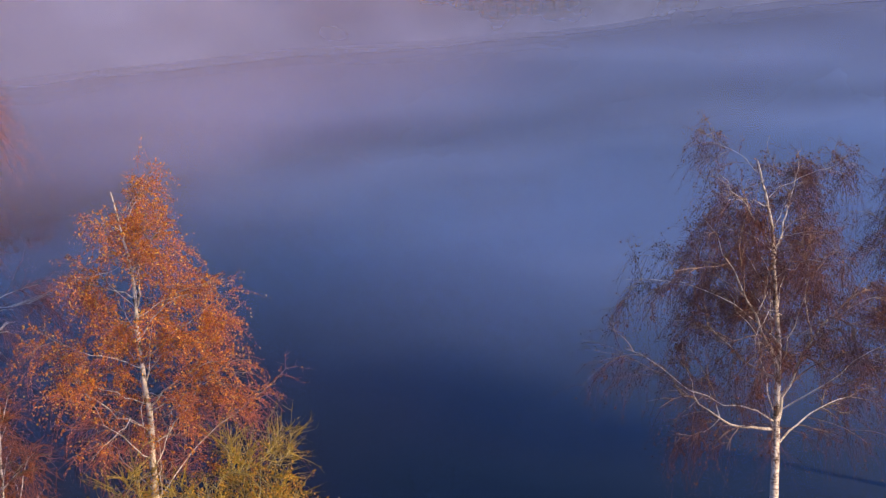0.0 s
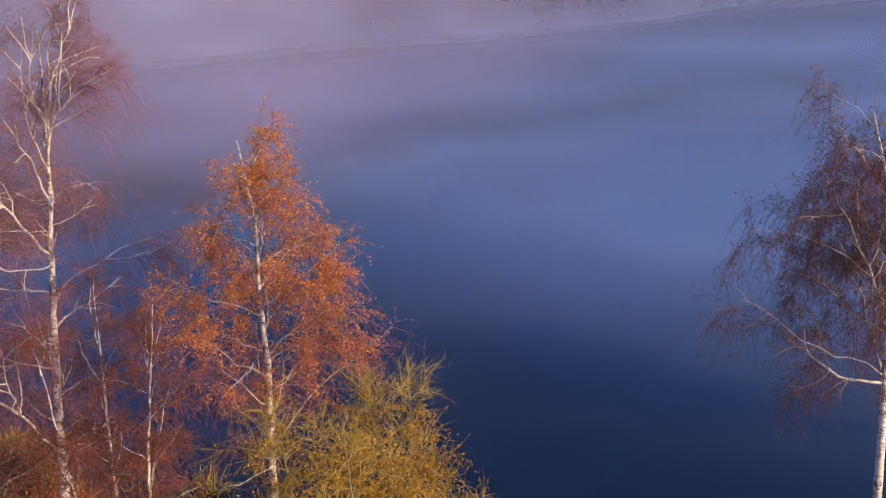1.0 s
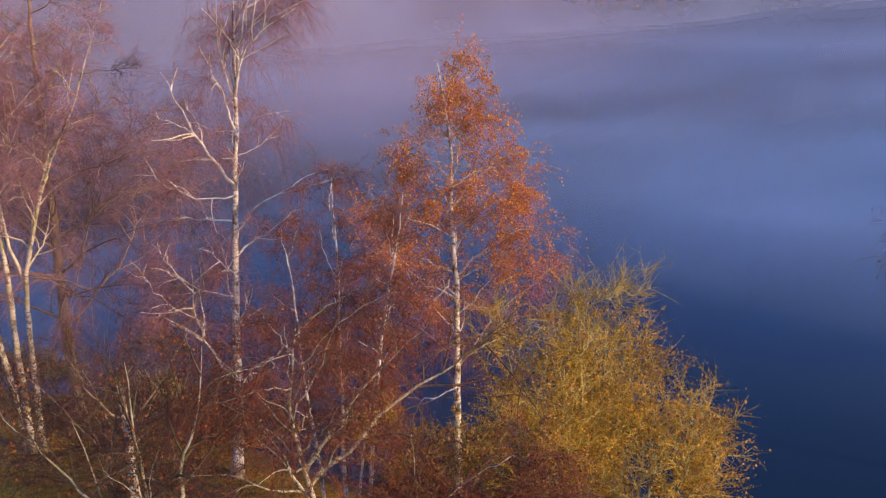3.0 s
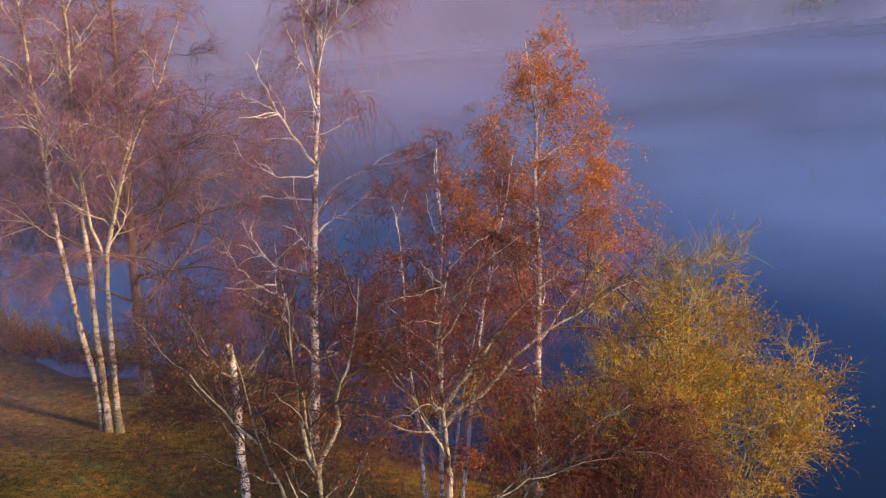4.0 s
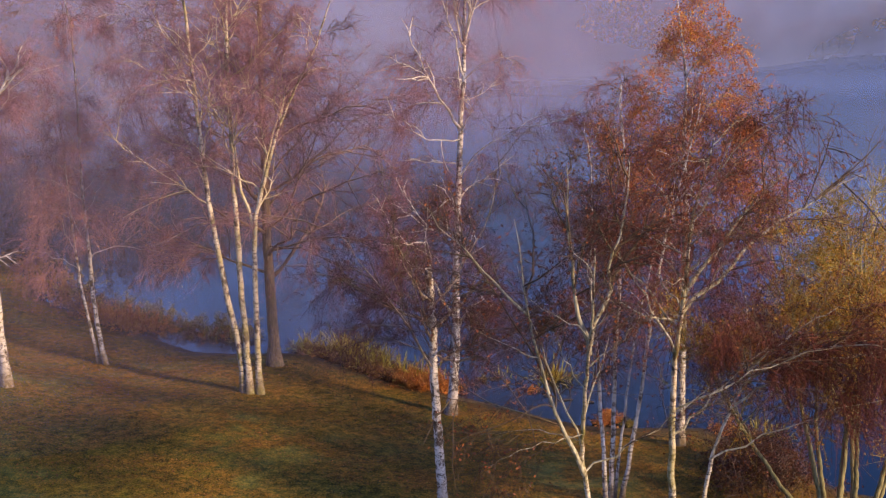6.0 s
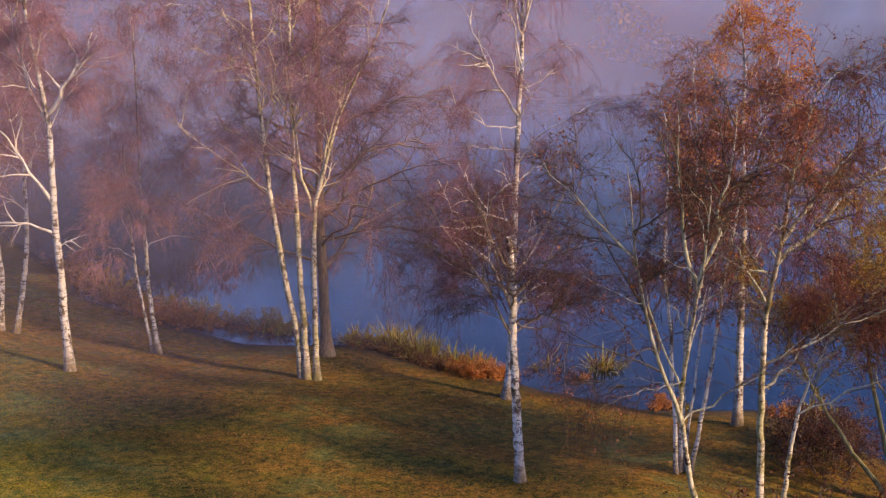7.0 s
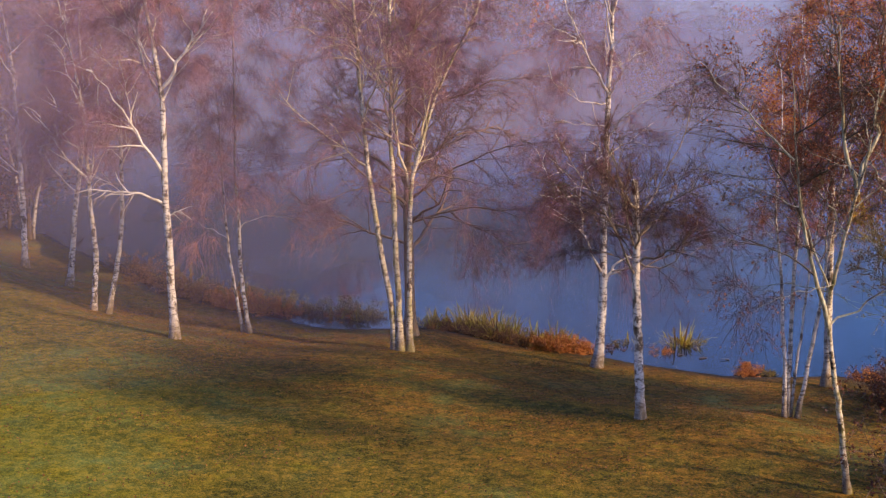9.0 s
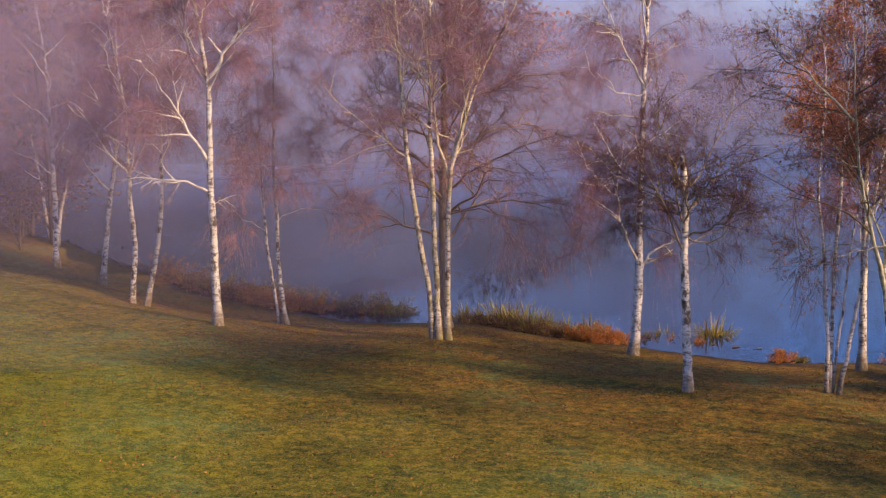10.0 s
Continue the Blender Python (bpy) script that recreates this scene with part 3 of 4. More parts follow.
quartet = make_tree("birch", at(-19.4, 29.0), "clump of tall mossy birch stems rising from one root", [
    dict(off=(-0.2, 0), height=15.6, r=0.135, az=180, lean=6, via=[(-0.35, 0.0, 1.97), (-0.79, 0.1, 4.97), (-1.03, 0.2, 8.35), (-1.25, 0.3, 12.2)], turn=(0.0, 0, 0.1), wobble=0.02, limbs=(10, 0.4, 0.97, 3.6, 45, 0.05),
         own=[(6.17, -165, 37, 3.8, 0.029, (0.1, 0.0, 0.1)), (10.18, -161, 49, 2.5, 0.036, (0.3, 0.0, 0.2)), (8.60, 82, 75, 3.1, 0.029, (0.3, 0.0, -0.1)), (11.89, 168, 59, 2.5, 0.036, (0.1, 0.1, 0.0))]),
    dict(off=(-0.05, -0.1), height=16.5, r=0.135, az=185, lean=3, via=[(-0.08, 0.0, 2.76), (-0.2, 0.2, 6.2), (-0.13, 0.3, 9.9), (-0.05, 0.4, 12.2)], turn=(0.02, 0, 0.1), wobble=0.02, limbs=(10, 0.42, 0.97, 3.8, 46, 0.05),
         own=[(8.11, -152, 60, 2.8, 0.036, (-0.2, 0.0, -0.2)), (10.44, 157, 34, 2.0, 0.028, (0.2, 0.0, 0.2)), (8.27, -24, 70, 3.1, 0.036, (0.1, 0.0, 0.0)), (10.92, 56, 82, 1.8, 0.035, (0.7, 0.0, -0.5))]),
    dict(off=(0.25, -0.05), height=12.5, r=0.13, az=10, lean=1, via=[(0.3, -0.05, 2.64), (0.47, 0.0, 5.62), (1.3, 0.0, 8.1), (2.57, -0.1, 10.5)], turn=(0.1, 0, 0.0), wobble=0.02, limbs=(9, 0.45, 0.97, 3.0, 50, 0.2),
         own=[(6.07, 34, 80, 4.6, 0.050, (0.3, 0.0, -0.1)), (5.34, 155, 74, 6.4, 0.059, (0.3, -0.1, 0.0)), (8.49, -165, 48, 3.4, 0.039, (0.1, 0.1, 0.1), (1, 0.5)), (8.49, 15, 56, 2.7, 0.039, (-0.3, -0.1, 0.1), (1, 0.5)),
              (8.34, 41, 61, 2.3, 0.028, (-0.6, 0.0, 0.0))])],
    3, bark=BARK_MOSSY, twigs=11000, pale_boughs=True, twig_len=(0.3, 0.95), droop=0.6, twig_r=0.0034, leaf=LEAF_PURPLE, leaves=17000, leaf_size=0.036, boughs=7)

alder = make_tree("alder", at(*ALDER_AT), "brown-barked alder with wide dark spreading branches by the water", [
    dict(height=15.0, r=0.25, az=90, lean=1, wobble=0.02, limbs=(30, 0.2, 0.96, 5.2, 26, 0.05), shape=(1.0, 0.35),
         own=[(4.2, 350, 22, 6.4, 0.05, up(-0.6)), (5.0, 345, 38, 5.6, 0.05, up(-0.5)), (5.6, 10, 48, 5.4, 0.045, up(-0.3)), (4.4, 320, 12, 5.0, 0.035, up(-0.7)), (6.6, 20, 45, 5.0, 0.04, up(-0.2))])],
    4, bark=BARK_ALDER, limb_bark=BARK_ALDER, twig=TWIG_PURPLE, twigs=13000, twig_r=0.0034, twig_len=(0.3, 0.9), droop=0.3, group="", leaf=LEAF_PURPLE, leaves=14000, leaf_size=0.036, clump=0.4)

slim_pair = make_tree("birch", at(-24.8, 31.9), "pair of slim leaning birch stems above the reeds", [
    dict(off=(0.05, 0), height=13.0, r=0.10, az=180, lean=5, via=[(-0.14, 0.0, 2.1), (-0.14, 0.0, 4.9), (0.06, 0.0, 11.1)], turn=(0.06, 0, 0.1), wobble=0.02, limbs=(18, 0.28, 0.97, 3.0, 40, -0.1)),
    dict(off=(-0.2, 0.1), height=9.5, r=0.075, az=182, lean=7, via=[(-0.5, 0.0, 2.5), (-0.59, 0.0, 4.9), (-0.58, 0.0, 7.2)], turn=(0.06, 0, 0.1), wobble=0.02, limbs=(12, 0.36, 0.97, 2.4, 40, -0.1))],
    5, twig=TWIG_PALE, twigs=8500, twig_r=0.0034, twig_len=(0.3, 0.95), droop=0.8, leaf=LEAF_ORANGE, leaves=2600, leaf_size=0.042, limb_r=0.5, clump=0.45)

forked = make_tree("birch", at(-26.3, 27.4), "bright white birch forking high above the lawn", [
    dict(height=14.0, r=0.17, az=200, lean=1.5, via=[(-0.01, 0.05, 2.6), (-0.04, 0.1, 4.85), (0.02, 0.2, 7.1), (-0.27, 0.2, 9.9)], turn=(-0.04, 0, 0.1), wobble=0.02, limbs=(7, 0.6, 0.97, 2.4, 55, 0.1),
         own=[(7.53, -24, 64, 3.1, 0.082, (0.3, 0.1, -0.1)), (5.27, -155, 61, 3.8, 0.060, (0.0, 0.0, 0.0)), (4.37, -141, 38, 2.5, 0.045, (-0.5, 0.5, -0.9)), (3.97, 21, 33, 1.0, 0.023, (0.2, 0.0, -0.5)),
              (7.32, 51, 62, 3.1, 0.030, (0.7, -0.3, -0.4)), (7.62, 146, 51, 3.6, 0.073, (0.6, -0.4, 0.3)), (8.18, 165, 51, 2.4, 0.030, (0.1, 0.1, 0.0)), (6.95, 103, 83, 2.0, 0.022, (-0.3, 0.0, -0.1), (1, 0.5))])],
    6, twigs=7600, twig_low=5.0, pale_boughs=True, twig_len=(0.3, 0.95), droop=0.7, twig_r=0.0034, leaf=LEAF_PURPLE, leaves=7500, leaf_size=0.036, boughs=6)

vee = make_tree("birch", at(-30.0, 32.6), "two birch stems spreading in a narrow V", [
    dict(off=(-0.35, 0), height=12.0, r=0.13, az=180, lean=5, via=[(-0.07, 0, 2.0), (-0.15, 0, 4.2), (-0.13, 0, 6.8)], wobble=0.02, limbs=(10, 0.4, 0.97, 2.8, 45, 0.0),
         own=[(4.88, -166, 45, 2.8, 0.052, (0.4, 0.1, 0.3)), (4.68, 22, 75, 3.9, 0.043, (-0.3, 0.0, 0.0))]),
    dict(off=(0.15, 0), height=12.0, r=0.12, az=0, lean=5, via=[(0.74, 0, 2.2), (0.94, 0, 4.0), (1.06, 0, 6.8)], wobble=0.02, limbs=(10, 0.4, 0.97, 2.6, 45, 0.0), own=[(4.45, -157, 47, 1.4, 0.026, (-0.2, 0.1, -0.3))])],
    7, bark=BARK_WHITE, twigs=6400, twig_low=4.8, pale_boughs=True, twig_len=(0.3, 1.0), twig_r=0.0034, droop=0.8, leaf=LEAF_PURPLE, leaves=7500, leaf_size=0.036)

lean_right = make_tree("birch", at(-33.4, 39.5), "mossy birch trunk leaning in the mist", [
    dict(height=13.0, r=0.16, az=0, lean=7, via=(0.6, 0, 3.5), turn=(-0.25, 0, 0.1), limbs=(14, 0.3, 0.97, 3.2, 40, 0.0))],
    8, twigs=6000, clump=0.5, twig_len=(0.3, 1.0), twig_r=0.0034, droop=0.8, leaf=LEAF_PURPLE, leaves=4000, leaf_size=0.042)

lean_left = make_tree("birch", at(-36.2, 42.6), "pale birch trunk half lost in the mist", [
    dict(height=14.0, r=0.17, az=180, lean=3, via=(0.15, 0, 2.9), turn=(-0.2, 0, 0.1), limbs=(14, 0.3, 0.97, 3.2, 40, 0.0))],
    9, twigs=6000, clump=0.5, twig_len=(0.3, 1.0), twig_r=0.0034, droop=0.8, leaf=LEAF_PURPLE, leaves=4000, leaf_size=0.042)

broken = make_tree("birch", at(-13.35, 19.2), "white birch with a broken-off top and dark crown", [
    dict(height=6.0, r=0.15, az=180, lean=1.2, via=[(-0.07, 0.0, 3.1), (-0.13, 0.0, 5.7)], broken=True, limbs=(8, 0.66, 0.9, 2.2, 30, 0.1), bough_bend=-0.15, shape=(1.0, 0.9), wobble=0.015,
         own=[(5.15, 36, 30, 4.2, 0.029, (-0.7, -0.4, 0.6)), (3.93, -134, 73, 3.4, 0.035, (-0.1, 0.1, 0.0)), (4.06, -19, -43, 2.0, 0.029, (-1.4, 0.3, 3.0)), (3.79, 16, 35, 2.4, 0.023, (0.1, 0.0, -0.7)),
              (3.78, 149, 47, 2.5, 0.022, (-0.6, -0.4, -1.4)), (3.58, -137, 61, 4.2, 0.038, (-0.1, 0.3, 0.0)), (4.76, 26, 25, 2.1, 0.022, (-0.1, -0.1, -1.0)), (4.70, 166, 69, 2.7, 0.021, (0.3, 0.0, 0.1), (5, 0.3)),
              (3.97, 158, 62, 2.9, 0.022, (-0.5, 0.1, -0.7))])],
    10, bark=BARK_CLEAN, limb_bark=BARK_TWIGGY, bough_bark=BARK_BROWN, twig=TWIG_MAROON, twigs=3600, twig_len=(0.25, 0.75), droop=0.45, bough_len=0.6, shoots=3, spread_twigs=1.0, twig_r=0.0034, leaf=LEAF_MAROON, leaves=3000, leaf_size=0.04)

thicket = make_tree("birch", at(-9.35, 20.9), "cluster of slender birch poles with rusty twigs", [
    dict(off=(-0.15, -0.2), height=9.0, r=0.075, az=180, lean=3, via=[(-0.25, -0.6, 1.1), (-0.62, -0.55, 5.3), (-0.64, -1.1, 7.5)], turn=(0.0, 0, 0.1), wobble=0.015, limbs=(8, 0.5, 0.97, 1.5, 48, 0.1), own=[(8.83, 144, 76, 1.0, 0.014, (0.2, 0.1, 0.0)), (8.95, -17, 67, 0.9, 0.014, (-0.1, -0.2, 0.0)), (7.48, -32, 9, 1.0, 0.015, (-0.7, 0.2, -1.2))]),
    dict(off=(-0.05, -0.05), height=10.3, r=0.08, az=0, lean=1, via=[(0.0, -0.1, 3.0), (0.15, -0.35, 8.3), (0.1, -0.1, 8.95)], turn=(0.0, 0, 0.1), wobble=0.015, limbs=(7, 0.5, 0.9, 1.6, 48, 0.1), own=[(8.28, -154, 61, 1.3, 0.020, (0.4, 0.0, 0.1)), (8.16, 14, 78, 1.2, 0.020, (0.4, 0.3, -0.4)), (9.05, 163, 81, 1.4, 0.020, (0.4, 0.0, -0.1))]),
    dict(off=(0.05, 0.0), height=8.0, r=0.05, az=5, lean=4, turn=(0.0, 0, 0.1), limbs=(7, 0.5, 0.97, 1.4, 48, 0.1)),
    dict(off=(0.2, -0.1), height=10.4, r=0.075, az=0, lean=7, via=[(0.9, -0.65, 6.15), (1.4, -1.3, 9.05)], turn=(0.0, 0, 0.1), wobble=0.015, limbs=(8, 0.45, 0.9, 1.7, 48, 0.1), own=[(9.00, 146, 75, 1.0, 0.019, (0.2, 0.1, 0.0)), (9.06, -13, 61, 1.0, 0.019, (-0.1, -0.2, 0.0)), (7.62, -16, 52, 1.5, 0.019, (0.0, -0.2, -0.1)), (9.29, 180, 84, 1.0, 0.019, (0.6, 0.0, -0.2))])],
    11, bark=BARK_CLEAN, limb_bark=BARK_CLEAN, bough_bark=BARK_BROWN, twig=TWIG_RUSSET, twigs=2900, twig_r=0.0043, pale_boughs=False, twig_len=(0.25, 0.7), droop=0.5, leaf=LEAF_RUST, leaves=1900, leaf_size=0.046, shoots=3, spread_twigs=1.0, limb_r=0.7)

spreading = make_tree("birch", at(-10.1, 14.05), "mossy many-limbed birch with bare grey-gold branches", [
    dict(height=8.4, r=0.085, az=240, lean=12, via=[(-0.75, -0.5, 3.8), (-0.78, -2.7, 7.3)], turn=(0.02, 0.1, 0.1), limbs=(7, 0.6, 0.97, 2.0, 45, 0.1), bough_bend=-0.05, wobble=0.025,
         own=[(3.7, 217, 58, 5.2, 0.05, (0.25, 0.15, 0.2)), (6.9, 180, 45, 2.5, 0.032, (0.0, 0.2, 0.2), (0, 0.68)), (6.0, 185, 20, 1.3, 0.018, (0.0, 0.0, 0.3), (0, 0.5)), (4.3, 205, 64, 3.6, 0.026, up(0.4)),
              (3.7, 0, 30, 3.0, 0.026, (0.2, 0.0, 0.3)), (6.6, 25, 64, 3.0, 0.045, (-0.2, 0.1, 0.2)), (6.4, 165, 70, 3.0, 0.045, (0.2, 0.0, 0.2)), (4.6, 190, -5, 1.8, 0.012, (0.0, 0.0, -0.4)), (4.4, 170, 25, 1.9, 0.013, (0.0, 0.0, -0.7))])],
    12, bark=BARK_MOSSY, limb_bark=BARK_LICHEN, bough_bark=BARK_BROWN, twig=TWIG_DARK, twigs=2500, pale_boughs=False, twig_len=(0.3, 0.8), twig_r=0.0034, droop=0.3, leaf=LEAF_RUST, leaves=2500, leaf_size=0.05)

umbrella = make_tree("birch", at(-8.85, 15.3), "birch with an umbrella of drooping dark red twigs", [
    dict(height=10.0, r=0.11, az=275, lean=8, via=[(-0.2, -0.4, 5.0), (-0.25, -1.6, 6.9), (-0.3, -2.2, 8.0)], turn=(0.05, 0.05, 0.1), limbs=(18, 0.62, 0.97, 2.3, 42, -0.45), bough_bend=-0.35, shape=(1.0, 0.75), wobble=0.025,
         own=[(3.9, 10, 38, 2.6, 0.035, up(0.1)), (5.6, 165, 60, 2.8, 0.035, up(0.1)), (4.4, 350, 35, 3.2, 0.03, up(-0.3)), (6.5, 15, 50, 4.0, 0.045, up(-0.7)), (6.9, 5, 64, 3.0, 0.04, (0.2, 0.0, -0.3)), (6.2, 170, 55, 2.4, 0.03, up(-0.4))])],
    13, bark=BARK_MOSSY, limb_bark=BARK_LICHEN, bough_bark=BARK_BROWN, twig=TWIG_RUST, twigs=2700, twig_r=0.0043, twig_len=(0.25, 0.75), droop=0.8, leaf=LEAF_RUST, leaves=2600, leaf_size=0.046, shoots=3, spread_twigs=1.0, bough_len=0.55, twig_low=5.3, leaf_low=5.3)

lone = make_tree("birch", at(8.7, 26.3), "broad white birch with a weeping purple-brown crown beside dark water", [
    dict(height=12.6, r=0.18, az=190, lean=1.5, via=[(-0.05, 0.0, 5.5), (-0.08, 0.0, 7.3), (-0.29, 0.0, 9.1), (-0.46, 0.0, 10.7), (-0.93, 0.0, 12.3)], turn=(0.0, 0, 0.1), wobble=0.015, limbs=(20, 0.42, 0.97, 3.8, 42, -0.3), shape=(1.15, 0.45), bough_bend=-0.45,
         own=[(5.60, -113, 81, 4.2, 0.057, (0.8, 0.1, -0.5)), (8.00, 156, 74, 2.6, 0.024, (0.4, -0.1, 0.0), (0, 0.6)), (5.53, -170, 2, 3.6, 0.044, (0.8, 0.0, 0.9)), (6.18, -171, -55, 1.2, 0.018, (-0.2, -0.1, 1.5), (2, 0.5)),
              (6.18, 140, 59, 1.5, 0.018, (0.5, -0.1, 0.1), (2, 0.5)), (6.86, 163, 17, 3.2, 0.043, (0.6, -0.2, 0.7)), (7.10, -145, 64, 4.9, 0.049, (-0.1, 0.2, 0.0)), (8.61, 114, 54, 2.3, 0.024, (-0.2, -0.2, 0.0)),
              (10.21, -163, 59, 2.8, 0.030, (-0.1, 0.0, -0.1)), (10.35, 45, 62, 2.1, 0.030, (-0.1, -0.1, 0.1)), (5.04, 33, 35, 2.8, 0.038, (0.2, -0.1, -0.5)), (8.85, 22, 63, 1.6, 0.024, (-0.4, -0.1, 0.1), (6, 0.4)),
              (7.71, -170, 61, 4.6, 0.024, (-0.5, 0.0, -0.9))])],
    14, bark=BARK_CLEAN, limb_bark=BARK_LIMB, twig=TWIG_MAROON, twigs=8600, twig_len=(0.3, 1.0), droop=1.0, spread_twigs=0.9, limb_r=0.45, shoots=3, twig_r=0.0033, leaf=LEAF_MAROON, leaves=20000, leaf_size=0.046, bough_len=0.5)
copy_thing(lone, Matrix.Translation(at(14.6, 30.6)) @ Matrix.Rotation(2.2, 4, "Z"))

willow = make_tree("willow", at(-4.2, 19.3), "bushy willow with yellowing leaves and olive branches", [
    dict(off=(0.3 * math.cos(a), 0.3 * math.sin(a)), height=h, r=0.09, az=math.degrees(a), lean=l, turn=(0, 0, 0.3), limbs=(11, 0.48, 0.97, 2.2, 45, 0.2), bough_bend=0.35, shape=(1.1, 0.45))
    for a, h, l in ((0.2, 5.8, 19), (0.9, 7.1, 14), (1.9, 8.1, 8), (2.8, 7.7, 17), (3.7, 6.8, 27), (4.6, 7.3, 12), (5.5, 6.5, 20), (3.2, 8.3, 4), (0.4, 5.2, 24), (3.4, 6.0, 34))],
    15, bark=BARK_OLIVE, bough_bark=BARK_STRAW, twig=TWIG_WILLOW, twigs=7500, twig_len=(0.3, 0.85), droop=0.1, leaf=LEAF_WILLOW, leaves=34000, leaf_size=0.05, group="", boughs=7, twig_r=0.0058, shoots=1, leaf_low=2.0, leaf_high=7.5, twig_low=2.0, clump=0.8)

dusky = make_tree("birch", at(-8.5, 15.5), "slanting mossy birch with a drooping dome of dark russet twigs", [
    dict(height=5.6, r=0.085, az=10, lean=14, via=[(0.25, 0.0, 2.9), (0.85, 0.1, 4.4), (1.2, 0.1, 5.2)], turn=(0.1, 0, 0.1), wobble=0.025, limbs=(5, 0.8, 0.97, 1.3, 45, -0.4), bough_bend=-0.35, shape=(1.0, 0.7),
         own=[(4.2, 8, 40, 3.2, 0.036, (0.5, 0.0, -0.5)), (4.6, 345, 48, 3.0, 0.032, (0.4, 0.0, -0.6)), (4.9, 20, 52, 2.6, 0.030, (0.5, 0.0, -0.7)), (5.0, 100, 70, 1.6, 0.024, (0.0, 0.0, 0.1)), (3.2, 355, 30, 3.6, 0.026, (0.2, 0.0, -0.2)),
              (5.2, 0, 32, 1.9, 0.022, (0.3, 0.1, -1.0), (0, 0.5)), (5.2, 40, 35, 1.7, 0.020, (0.3, 0.1, -1.0), (0, 0.6)), (5.2, 320, 30, 1.7, 0.020, (0.2, 0.0, -1.0), (1, 0.6))])],
    16, bark=BARK_MOSSY, limb_bark=BARK_LICHEN, bough_bark=BARK_BROWN, twig=TWIG_RUST, twigs=3500, twig_r=0.0044, twig_len=(0.25, 0.85), droop=0.9, leaf=LEAF_MAROON, leaves=4200, leaf_size=0.05, spread_twigs=1.0, bough_len=0.6, boughs=9, twig_low=3.7, leaf_low=3.7)

# dark undergrowth below the willow and along the bank beside it
# clumps at (-8.6, 11.4) and (-9.5, 10.3) are unseen, added to shade the lawn
for k, (x, y, h) in enumerate(((-5.5, 24.0, 1.0), (-5.0, 22.6, 1.3), (-5.5, 21.4, 1.5), (-7.6, 13.5, 2.4), (-8.6, 11.4, 3.2), (-9.5, 10.3, 3.0), (-6.4, 14.0, 2.3), (-4.9, 15.2, 1.6))):
    make_tree("bramble_thicket", at(x, y), "dark tangled red-brown undergrowth beneath the birches, some of it added unseen for shade", [
        dict(off=(0.25 * math.cos(a), 0.25 * math.sin(a)), height=h * q, r=0.03, az=math.degrees(a), lean=l, turn=(0, 0, 0.1), limbs=(8, 0.2, 0.97, 1.3, 40, 0.0), bough_bend=-0.2)
        for a, q, l in ((0.3, 1.0, 25), (1.6, 0.9, 18), (2.9, 1.0, 28), (4.0, 0.85, 30), (5.2, 1.0, 20))],
        40 + k, bark=BARK_BROWN, twig=TWIG_DARK, twigs=650, twig_len=(0.2, 0.6), twig_r=0.0034, droop=0.4, leaf=LEAF_MAROON, leaves=3000, group="undergrowth", category="shrub", sides=6, boughs=4)

# birches that go on along the misty bank
def bank_birch(x, y, seed, label, stems, **more):
    return make_tree("birch", at(x, y), label, stems, seed, twigs=1900, shoots=2, twig_r=0.009, twig_len=(0.4, 1.1), droop=0.8, boughs=4, group="birches in the mist", **more)


bank_kinds = [
    bank_birch(-41, 47, 61, "slender birch standing in the mist", [dict(height=14.0, r=0.15, az=180, lean=4, turn=(0.1, 0, 0.1), limbs=(14, 0.3, 0.97, 3.2, 42, 0.0))]),
    bank_birch(-45, 41, 62, "leaning twin-stemmed birch in the mist", [dict(off=(-0.3, 0), height=13.0, r=0.13, az=180, lean=6, limbs=(9, 0.3, 0.97, 3.0, 45, 0.0)),
                                                                     dict(off=(0.2, 0), height=12.0, r=0.12, az=0, lean=5, limbs=(9, 0.3, 0.97, 2.8, 45, 0.0))]),
    bank_birch(-52, 60, 63, "broad dark-limbed birch in the mist", [dict(height=15.0, r=0.20, az=90, lean=2, limbs=(18, 0.2, 0.96, 4.6, 30, 0.05))], bark=BARK_MOSSY)]
for x, y, turn, kind in ((-40, 37, 1.1, 0), (-46, 55, 3.0, 2), (-51, 48, 4.2, 0), (-58, 68, 5.0, 2), (-56, 57, 2.6, 1), (-66, 78, 1.3, 2), (-64, 66, 3.6, 0), (-50, 70, 4.4, 2),
                         (-70, 92, 0.2, 2), (-62, 104, 2.2, 1), (-44, 34, 5.5, 0), (-55, 38, 0.9, 1), (-40, 54, 2.5, 1)):
    copy_thing(bank_kinds[kind], Matrix.Translation(at(x, y)) @ Matrix.Rotation(turn, 4, "Z"))


